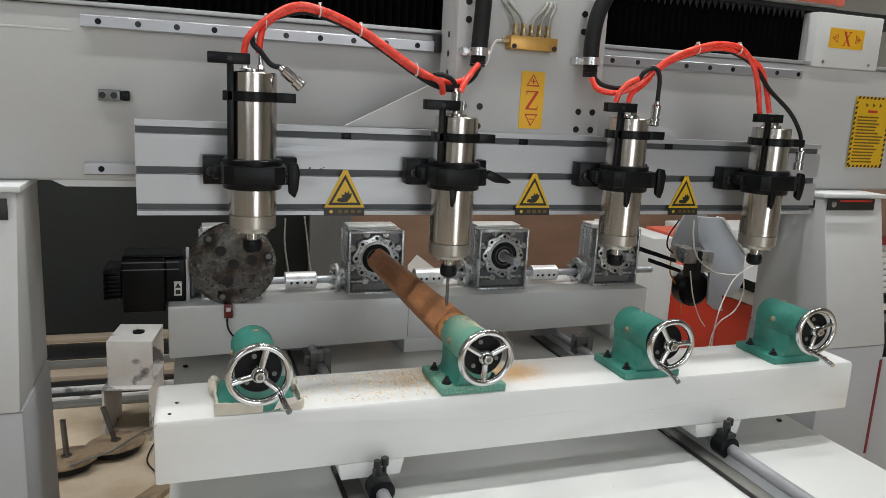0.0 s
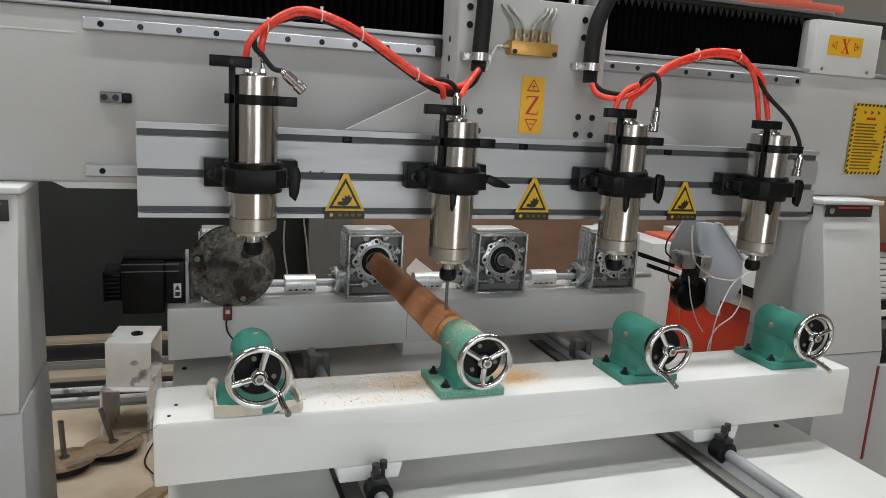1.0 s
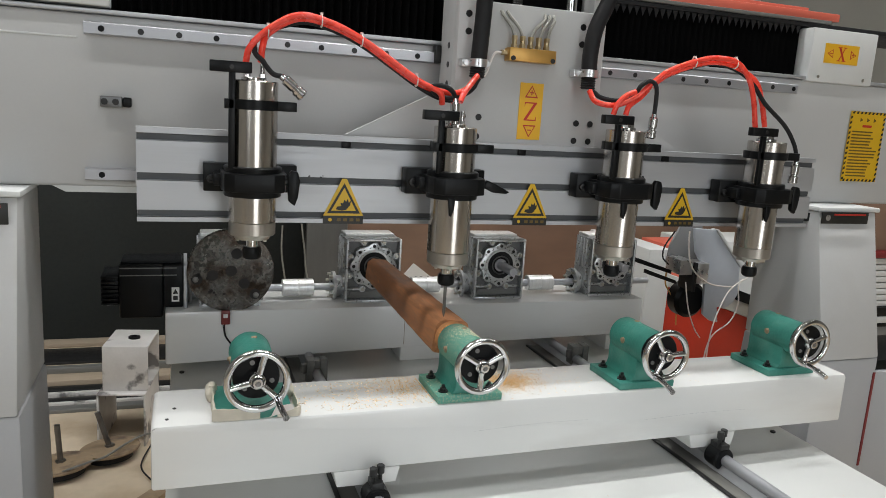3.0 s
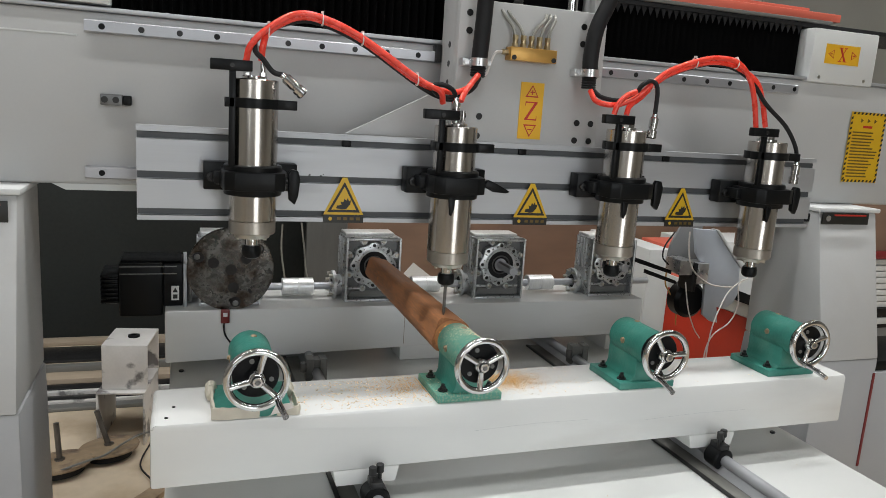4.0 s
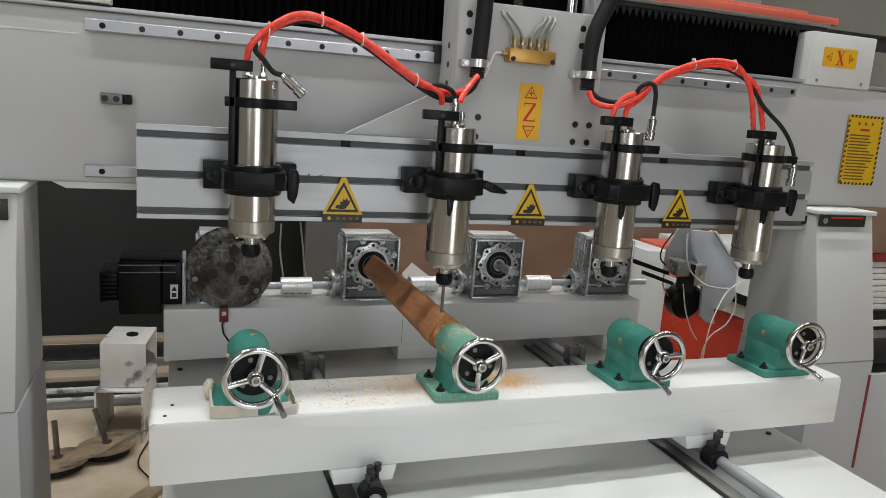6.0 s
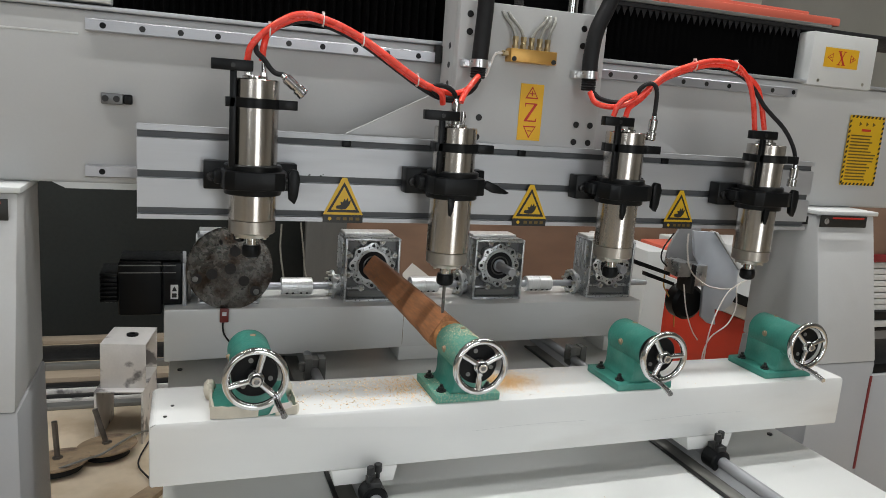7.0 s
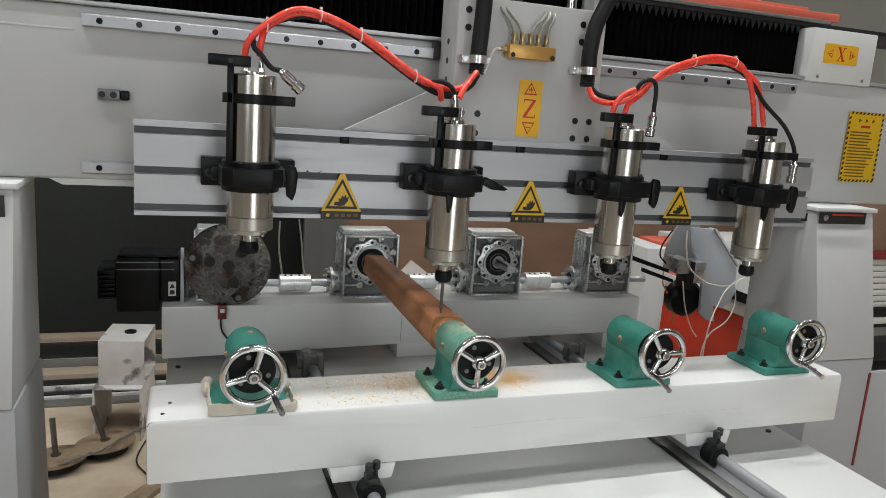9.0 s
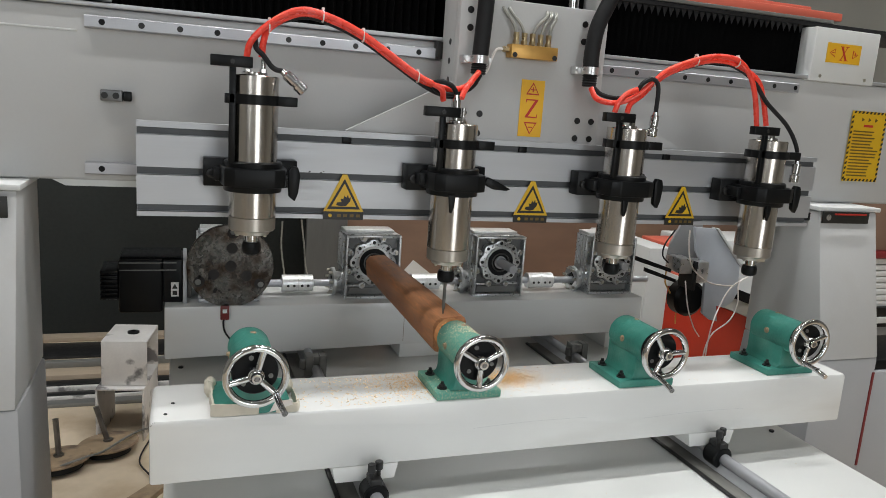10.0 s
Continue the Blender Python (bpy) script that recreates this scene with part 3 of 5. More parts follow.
        part("oil_tube", bm_tube([(x, 0.249, 0.620), (x + (ex - x) * 0.3, 0.250, 0.638), (ex + (x - ex) * 0.15, 0.254, 0.655), (ex, 0.262, 0.666)], 0.0032, seg=8), CLEAR, m, world=True)
    part("side_fitting", bm_cyl(0.005, 0.012, (0.462, 0.249, 0.591), "x", 6), BRASS_FIT, m, world=True)
    part("oil_tube", bm_tube([(0.462, 0.249, 0.591), (0.448, 0.246, 0.588), (0.438, 0.243, 0.568), (0.430, 0.24, 0.548), (0.412, 0.235, 0.538)], 0.0024, seg=8), TIE, m, world=True)
    m.location.x -= 0.014


build_carriage()


# ---- signs ----
# serifed capitals as a few strokes each, in half-heights
SERIF = {
    "Z": [[(-0.88, 1), (0.88, 1), (0.88, 0.86), (-0.88, 0.86)], [(0.46, 0.87), (0.88, 0.87), (-0.46, -0.87), (-0.88, -0.87)], [(-0.88, -0.86), (0.88, -0.86), (0.88, -1), (-0.88, -1)],
          [(-0.88, 0.9), (-0.74, 0.9), (-0.88, 0.5)], [(0.88, -0.9), (0.74, -0.9), (0.88, -0.5)]],
    "X": [[(-0.82, 0.95), (-0.38, 0.95), (0.82, -0.95), (0.38, -0.95)], [(0.56, 0.95), (0.72, 0.95), (-0.56, -0.95), (-0.72, -0.95)], [(-1, 1), (-0.15, 1), (-0.15, 0.9), (-1, 0.9)],
          [(0.28, 1), (0.98, 1), (0.98, 0.9), (0.28, 0.9)], [(-0.98, -0.9), (-0.28, -0.9), (-0.28, -1), (-0.98, -1)], [(0.15, -0.9), (1, -0.9), (1, -1), (0.15, -1)]],
}


def axis_label(x0, x1, y, z0, z1, letter, flat):
    w, h = x1 - x0, z1 - z0
    s = root("axis_label", ((x0 + x1) / 2, y, (z0 + z1) / 2), "amber axis label with the red letter " + letter + " and two triangles", "label", "axis labels")
    part("sticker", bm_box(-w / 2, w / 2, -0.0012, 0, -h / 2, h / 2), ORANGE, s)
    d = (w if flat else h) * 0.33
    r = min(w, h) * 0.30
    for sg in (-1, 1):
        def tri(k):
            if flat:
                return [(sg * (d + r * 0.75 * k), 0), (sg * (d - r * 0.55 * k), r * 0.75 * k), (sg * (d - r * 0.55 * k), -r * 0.75 * k)]
            return [(0, sg * (d + r * 0.95 * k)), (r * 0.95 * k, sg * (d - r * 0.65 * k)), (-r * 0.95 * k, sg * (d - r * 0.65 * k))]
        a = part("triangle", bm_prism(tri(1.0), -0.0004, "xz", -0.0013), INK_RED, s)
        part("triangle_fill", bm_prism(tri(0.74), -0.0004, "xz", -0.0018), ORANGE, a)
        bars = [bm_box(-r * 0.32, r * 0.32, -0.0024, -0.0020, -r * 0.07, r * 0.07)]
        if sg > 0:
            bars.append(bm_box(-r * 0.07, r * 0.07, -0.0025, -0.0021, -r * 0.32, r * 0.32))
        b = joined(*bars)
        b.transform(Matrix.Translation((sg * d if flat else 0, 0, 0 if flat else sg * d)))
        part("symbol", b, INK_RED, a)
    k = min(w, h) * 0.36
    glyph = bm_prism([(a * k * 0.82, b * k) for a, b in SERIF[letter][0]], -0.0004, "xz", -0.0014)
    for poly in SERIF[letter][1:]:
        glyph = joined(glyph, bm_prism([(a * k * 0.82, b * k) for a, b in poly], -0.0004 - 0.0001 * SERIF[letter].index(poly), "xz", -0.0014))
    part("letter", glyph, INK_RED, s)


axis_label(0.498, 0.5465, 0.2618, 0.434, 0.5405, "Z", False)
axis_label(1.324, 1.428, 0.3653, 0.645, 0.690, "X", True)


def warning_sign(x, w):
    s = root("warning_sign", (x, 0.2395, 0.270), "black and yellow triangular crush-hazard sign on the mounting plate", "warning sign", "warning signs")
    h = 0.066
    z0 = 0.0145
    part("border", bm_prism([(-w / 2, z0), (w / 2, z0), (0.004, z0 + h), (-0.004, z0 + h)], -0.0012, "xz", 0), YELLOW, s)

    def t(k, dz):
        cx, cz = 0, z0 + h * 0.36
        return [(cx - w / 2 * k, cz - h * 0.36 * k + dz), (cx + w / 2 * k, cz - h * 0.36 * k + dz), (cx, cz + h * 0.64 * k + dz)]
    a = part("outline", bm_prism(t(0.82, 0), -0.0005, "xz", -0.0013), INK, s)
    part("field", bm_prism(t(0.62, 0), -0.0005, "xz", -0.0019), YELLOW, a)
    part("pictogram", bm_prism([(-0.014, z0 + 0.0115), (-0.004, z0 + 0.0095), (0.004, z0 + 0.0105), (0.0105, z0 + 0.0185), (0.0125, z0 + 0.027), (0.0085, z0 + 0.024), (0.0065, z0 + 0.0305), (0.0035, z0 + 0.025), (0.0005, z0 + 0.029), (-0.0015, z0 + 0.0225), (-0.0065, z0 + 0.0235), (-0.0045, z0 + 0.0175), (-0.0125, z0 + 0.0165)], -0.0005, "xz", -0.0025), INK, a)
    b = part("caption_bar", bm_box(-w / 2, w / 2, -0.0012, 0, 0, z0), INK, s)
    part("dot", bm_cyl(0.0032, 0.0005, (-w * 0.33, -0.0018, z0 / 2), "y", 14), YELLOW, b)
    for i in range(4):
        part("caption_mark", bm_box(-w * 0.16 + 0.0115 * i, -w * 0.16 + 0.0115 * i + 0.007, -0.0016, -0.0012, z0 * 0.32, z0 * 0.68), INK_BROWN, b)


for x, w in ((0.163, 0.072), (0.530, 0.072), (0.876, 0.072)):
    warning_sign(x, w)


def notice():
    n = root("safety_notice", (1.505, 0.3765, 0.453), "yellow safety notice with a hazard-striped edge", "notice")
    w, h = 0.114, 0.173
    part("sheet", bm_box(-w / 2, w / 2, -0.0012, 0, -h / 2, h / 2), YELLOW, n)
    e = []
    k = int(h / 0.0125)
    for i in range(k):
        for sx in (-1, 1):
            z = -h / 2 + 0.003 + i * 0.0125
            x0 = sx * (w / 2 - 0.0032)
            e.append(bm_prism([(x0 - 0.003, z), (x0 + 0.003, z + 0.003), (x0 + 0.003, z + 0.009), (x0 - 0.003, z + 0.006)], -0.0004, "xz", -0.0013))
    for i in range(9):
        for sz in (-1, 1):
            x = -w / 2 + 0.004 + i * 0.0125
            z0 = sz * (h / 2 - 0.0032)
            e.append(bm_prism([(x, z0 - 0.003), (x + 0.006, z0 - 0.003), (x + 0.009, z0 + 0.003), (x + 0.003, z0 + 0.003)], -0.0004, "xz", -0.0013))
    part("hazard_edge", joined(*e), INK, n, "black hazard stripes")
    rnd = random.Random(4)
    for i in range(15):
        z = 0.037 - i * 0.0078
        part("text_bar", bm_box(-0.046, -0.046 + rnd.uniform(0.06, 0.092), -0.0017, -0.0013, z - 0.0017, z + 0.0017), INK_BROWN, n)
    for x in (-0.022, 0.0, 0.022):
        part("icon", bm_cyl(0.006, 0.0004, (x, -0.0017, 0.066), "y", 3), INK_BROWN, n)
    part("heading_bar", bm_box(-0.015, 0.015, -0.0017, -0.0013, 0.048, 0.054), INK_RED, n)


notice()


# ---- spindles ----
SY = 0.175
RS = 0.0375


def spindle(x, z0, z1, clampz, ringz, knob, label, bit=0.0, high=False):
    s = root("spindle_motor", (x, SY, z0), label, "spindle motor", "spindle motors")
    h = z1 - z0
    part("body", bm_lathe([(RS - 0.001, 0.0285), (RS, 0.0295), (RS, h - 0.0015), (RS - 0.0015, h), (0, h)], seg=48), STEEL, s, "brushed stainless cylinder")
    part("nose", bm_lathe([(0, 0.0), (RS - 0.010, 0), (RS - 0.008, 0.006), (RS - 0.0025, 0.0065), (RS - 0.0005, 0.009), (RS - 0.0005, 0.028), (0, 0.028)], seg=48), NOSE, s, "dull steel nose ring")
    for i in range(6):
        a = radians(60 * i + 20)
        part("nose_screw", bm_cyl(0.0028, 0.004, (0.025 * math.cos(a), 0.025 * math.sin(a), -0.003), "z", 10), BOLT, s)
    part("shaft_neck", bm_cyl(0.0105, 0.014, (0, 0, -0.0135), "z", 24), CHROME, s)
    part("collet_nut", bm_lathe([(0.0, -0.036), (0.008, -0.036), (0.0135, -0.033), (0.0155, -0.029), (0.0155, -0.019), (0.0135, -0.0135), (0, -0.0135)], seg=16), BLACK, s, "black collet nut")
    if bit:
        part("cutter", bm_lathe([(0, -0.036 - bit), (0.0008, -0.036 - bit), (0.003, -0.036 - bit + 0.012), (0.003, -0.034), (0, -0.034)], seg=14), DARK_STEEL, s, "slender tapered cutter")
    # lower clamp: split ring on a back plate
    c = clampz - z0
    cl = part("clamp", joined(
        bm_lathe([(RS + 0.0005, c - 0.024), (RS + 0.007, c - 0.024), (RS + 0.008, c - 0.022), (RS + 0.008, c + 0.022), (RS + 0.006, c + 0.024), (RS + 0.0005, c + 0.024)], seg=40),
        bm_prism([(-0.050, -0.012), (-0.046, -0.040), (-0.030, -0.049), (0.030, -0.049), (0.046, -0.040), (0.052, -0.012), (0.052, 0.03), (-0.050, 0.03)], 0.029, "xy", c - 0.0145, 0.002)), BLACK, s, "black cast clamp")
    part("back_plate", bm_box(-0.075, 0.075, 0.034, 0.0645, c - 0.023, c + 0.023, 0.002), BLACK, cl)
    for sx in (-1, 1):
        part("cap_screw", bm_lathe([(0, 0), (0.0072, 0), (0.0072, 0.007), (0.004, 0.0075), (0.0036, 0.004), (0, 0.004)], (sx * 0.063, 0.034, c - 0.002), "-y", 16), BLACK_BOLT, cl)
    part("hinge_lug", bm_box(-0.060, -0.044, 0.0, 0.034, c - 0.010, c + 0.010, 0.002), BLACK, cl)
    k = part("clamp_lever", bm_prism([(-0.012, -0.006), (0.010, -0.009), (0.034, -0.003), (0.040, 0.002), (0.030, 0.004), (0.012, 0.007), (-0.008, 0.008)] if knob == "side" else
                                     [(-0.007, -0.030), (0.003, -0.038), (0.008, -0.024), (0.011, 0.004), (0.007, 0.017), (-0.004, 0.019), (-0.009, 0.010)], 0.011, "xz", -0.006, 0.002), BLACK, cl, "black clamping lever")
    k.matrix_basis = pose(0.060 if knob != "side" else 0.058, -0.030, c + 0.002, 0, 18 if knob == "side" else 0, 0)
    part("lever_stud", bm_cyl(0.006, 0.022, (0.044, -0.026, c + 0.002), "x", 12), BLACK_BOLT, cl)
    if knob == "side" or not high:
        part("clamp_tab", bm_prism([(-0.021, c - 0.020), (-0.008, c - 0.020), (-0.010, c - 0.040), (-0.014, c - 0.052), (-0.018, c - 0.050)], 0.005, "xz", -RS - 0.0075, 0.001), BLACK, cl, "pointed black tab")
    # upper ring with the T-shaped stop
    r = ringz - z0
    up = part("upper_ring", joined(
        bm_lathe([(RS + 0.0004, r - 0.0075), (RS + 0.0055, r - 0.0075), (RS + 0.0055, r + 0.0075), (RS + 0.0004, r + 0.0075)], seg=40),
        bm_box(RS - 0.004, 0.064, -0.026, -0.012, r - 0.0075, r + 0.0075, 0.001), bm_box(-0.046, -RS + 0.006, -0.030, -0.006, r - 0.0075, r + 0.0075, 0.001)), BLACK, s, "black steel ring")
    part("stop_rod", bm_box(-0.040, -0.030, -0.030, -0.022, c + 0.02, h + 0.012, 0.001), BLACK, up)
    part("stop_plate", bm_box(-0.068, -0.006, -0.034, -0.018, h + 0.010, h + 0.0265, 0.0015), BLACK, up)
    part("stop_screw", bm_cyl(0.0035, 0.002, (-0.036, -0.0355, h + 0.018), "y", 12), BLACK_BOLT, up)
    # top connectors
    part("top_flange", bm_cyl(0.020, 0.005, (0, 0.004, h), "z", 28, 0.001), CHROME, s)
    for dx in (-0.011, 0.013):
        part("water_nipple", joined(bm_cyl(0.006, 0.006, (dx, 0.006, h + 0.005), "z", 6), bm_cyl(0.0042, 0.018, (dx, 0.006, h + 0.009), "z", 12)), CHROME, s)
    return s


spindle(0.000, 0.256, 0.507, 0.350, 0.470, "down", "tall brushed-steel spindle motor in a black clamp, mounted highest", high=True)
spindle(0.3415, 0.205, 0.453, 0.353, 0.418, "side", "brushed-steel spindle motor with a slender cutter over the wood", bit=0.060)
spindle(0.684, 0.217, 0.464, 0.353, 0.434, "down", "brushed-steel spindle motor with an empty collet, in a black clamp")
spindle(1.019, 0.211, 0.458, 0.350, 0.430, "down", "brushed-steel spindle motor with an empty collet, at the beam's end")


# ---- hoses ----
def plug(at, direction, parent):
    d = Vector(direction).normalized()
    m = Matrix.Translation(at) @ d.to_track_quat("Z", "Y").to_matrix().to_4x4()
    b = bm_lathe([(0, 0), (0.005, 0), (0.006, 0.006), (0.0085, 0.008), (0.0085, 0.026), (0.0070, 0.027), (0.0070, 0.030), (0.0098, 0.031), (0.0098, 0.036), (0.0088, 0.0365), (0.0088, 0.038), (0.0098, 0.0385), (0.0098, 0.044), (0.0075, 0.046), (0.0075, 0.040), (0, 0.040)], seg=18)
    b.transform(m)
    part("metal_plug", b, CHROME, parent, "chrome aviation plug", world=True)


def tie(at, parent, r=0.0095):
    part("cable_tie", joined(bm_ring(r, 0.0012, at, "x", 18, 6), bm_box(at[0] - 0.002, at[0] + 0.002, at[1] - 0.003, at[1] + 0.003, at[2] + r, at[2] + r + 0.003)), TIE, parent, world=True)


def tubes():
    ra = root("water_hose", (-0.012, 0.180, 0.535), "pair of bright red water tubes arching with a black cable", "hose", "red water hoses")
    arch = [(0.019, 0.170, 0.586), (0.059, 0.165, 0.610), (0.101, 0.165, 0.609), (0.168, 0.170, 0.585), (0.266, 0.175, 0.528)]
    a1 = [(-0.013, 0.178, 0.534), (-0.007, 0.174, 0.558)] + arch + [(0.304, 0.165, 0.510), (0.313, 0.172, 0.490)]
    a2 = [(0.010, 0.178, 0.536), (0.012, 0.174, 0.560)] + [(x + 0.003, y + 0.010, z - 0.004) for x, y, z in arch] + [(0.328, 0.190, 0.510), (0.363, 0.200, 0.517), (0.385, 0.215, 0.536)]
    part("red_tube", bm_tube(a1, 0.0052, 8, 12), HOSE_RED, ra, world=True)
    part("red_tube", bm_tube(a2, 0.0052, 8, 12), HOSE_RED, ra, world=True)
    part("black_cable", bm_tube([(0.044, 0.160, 0.516), (0.027, 0.165, 0.520), (0.012, 0.170, 0.538), (-0.000, 0.175, 0.552), (0.008, 0.180, 0.577)] + [(x + 0.004, y + 0.014, z - 0.009) for x, y, z in arch[1:]] + [(0.314, 0.190, 0.500), (0.349, 0.200, 0.500), (0.388, 0.215, 0.526)], 0.0042, 8, 10), RUBBER, ra, world=True)
    plug((0.040, 0.160, 0.517), (0.72, -0.12, -0.62), ra)
    for p in (arch[0], arch[2], arch[3], arch[4]):
        tie((p[0] + 0.001, p[1] + 0.005, p[2] - 0.002), ra)
    rb = root("water_hose", (0.339, 0.180, 0.460), "short red tube and black looped cable above a spindle", "hose", "red water hoses")
    part("red_tube", bm_tube([(0.348, 0.178, 0.496), (0.356, 0.185, 0.510), (0.373, 0.200, 0.527), (0.391, 0.215, 0.544)], 0.0052, 8, 12), HOSE_RED, rb, world=True)
    part("black_cable", bm_tube([(0.336, 0.170, 0.501), (0.326, 0.165, 0.514), (0.307, 0.165, 0.521), (0.294, 0.170, 0.518), (0.303, 0.180, 0.506), (0.334, 0.190, 0.501), (0.374, 0.205, 0.515), (0.394, 0.215, 0.539)], 0.0042, 8, 10), RUBBER, rb, world=True)
    plug((0.336, 0.170, 0.501), (0.02, 0.05, -1), rb)
    rc = root("water_hose", (0.677, 0.180, 0.496), "pair of bright red water tubes arching with a black cable", "hose", "red water hoses")
    arc2 = [(0.728, 0.175, 0.552), (0.759, 0.170, 0.578), (0.813, 0.165, 0.600), (0.860, 0.165, 0.610), (0.908, 0.165, 0.606)]
    part("red_tube", bm_tube([(0.620, 0.215, 0.533), (0.628, 0.200, 0.513), (0.663, 0.190, 0.509), (0.698, 0.180, 0.524)] + arc2 + [(0.944, 0.168, 0.579), (0.970, 0.175, 0.537), (0.986, 0.178, 0.483)], 0.0052, 8, 12), HOSE_RED, rc, world=True)
    part("red_tube", bm_tube([(0.681, 0.178, 0.492), (0.688, 0.180, 0.509), (0.713, 0.184, 0.527)] + [(x + 0.004, y + 0.010, z - 0.007) for x, y, z in arc2] + [(0.967, 0.175, 0.575), (0.994, 0.180, 0.538), (1.011, 0.180, 0.487)], 0.0052, 8, 12), HOSE_RED, rc, world=True)
    part("red_tube", bm_tube([(0.654, 0.178, 0.491), (0.660, 0.176, 0.511), (0.675, 0.174, 0.527), (0.695, 0.174, 0.536)], 0.0052, 8, 12), HOSE_RED, rc, world=True)
    part("black_cable", bm_tube([(0.629, 0.220, 0.534), (0.643, 0.210, 0.522), (0.674, 0.200, 0.518), (0.698, 0.185, 0.528), (0.706, 0.175, 0.548), (0.724, 0.170, 0.557), (0.734, 0.165, 0.542), (0.735, 0.165, 0.494)], 0.0042, 8, 10), RUBBER, rc, world=True)
    plug((0.735, 0.165, 0.497), (-0.05, 0.03, -1), rc)
    part("black_cable", bm_tube([(x + 0.004, y + 0.016, z - 0.010) for x, y, z in arc2] + [(0.959, 0.178, 0.574), (0.995, 0.170, 0.532), (1.049, 0.165, 0.490), (1.077, 0.160, 0.450), (1.086, 0.160, 0.418)], 0.0042, 8, 10), RUBBER, rc, world=True)
    plug((1.086, 0.160, 0.421), (-0.02, 0.03, -1), rc)
    for p in (arc2[0], arc2[2], arc2[4]):
        tie((p[0] + 0.001, p[1] + 0.005, p[2] - 0.002), rc)
    for pts, at, label in (
            ([(0.386, 0.235, 0.824), (0.401, 0.235, 0.742), (0.403, 0.235, 0.676), (0.401, 0.235, 0.617), (0.398, 0.233, 0.572)], (0.397, 0.233, 0.563), "thick black cable hose clamped to the slide plate"),
            ([(0.673, 0.235, 0.837), (0.669, 0.235, 0.766), (0.655, 0.235, 0.703), (0.633, 0.235, 0.650), (0.626, 0.235, 0.602), (0.626, 0.234, 0.567)], (0.625, 0.233, 0.561), "thick black cable hose clamped to the slide plate")):
        hz = root("cable_hose", at, label, "hose", "black cable hoses")
        part("sleeve", bm_tube(pts, 0.0150, 10, 18), RUBBER, hz, world=True)
        end = Vector(pts[-1])
        d = (Vector(pts[-1]) - Vector(pts[-2])).normalized()
        part("ribbed_end", bm_tube([end + d * 0.0022 * i for i in range(15)], 0.0125, smooth=False, ripple=0.16, seg=18), RUBBER, hz, world=True)
        x, y, z = at
        part("pipe_clip", joined(bm_lathe([(0.0158, -0.007), (0.0172, -0.007), (0.0172, 0.007), (0.0158, 0.007)], (x, y, z + 0.004), "z", 28),
                                 bm_box(x - 0.027, x - 0.014, y + 0.008, y + 0.027, z - 0.003, z + 0.011, 0.001), bm_box(x + 0.014, x + 0.027, y + 0.008, y + 0.027, z - 0.003, z + 0.011, 0.001),
                                 bm_cyl(0.005, 0.005, (x - 0.021, y + 0.003, z + 0.004), "y", 12), bm_cyl(0.005, 0.005, (x + 0.021, y + 0.003, z + 0.004), "y", 12)), GALV, hz, "bright pipe clip", world=True)


tubes()


# ---- tailstocks ----
AX = 0.078
PITCH = 0.35


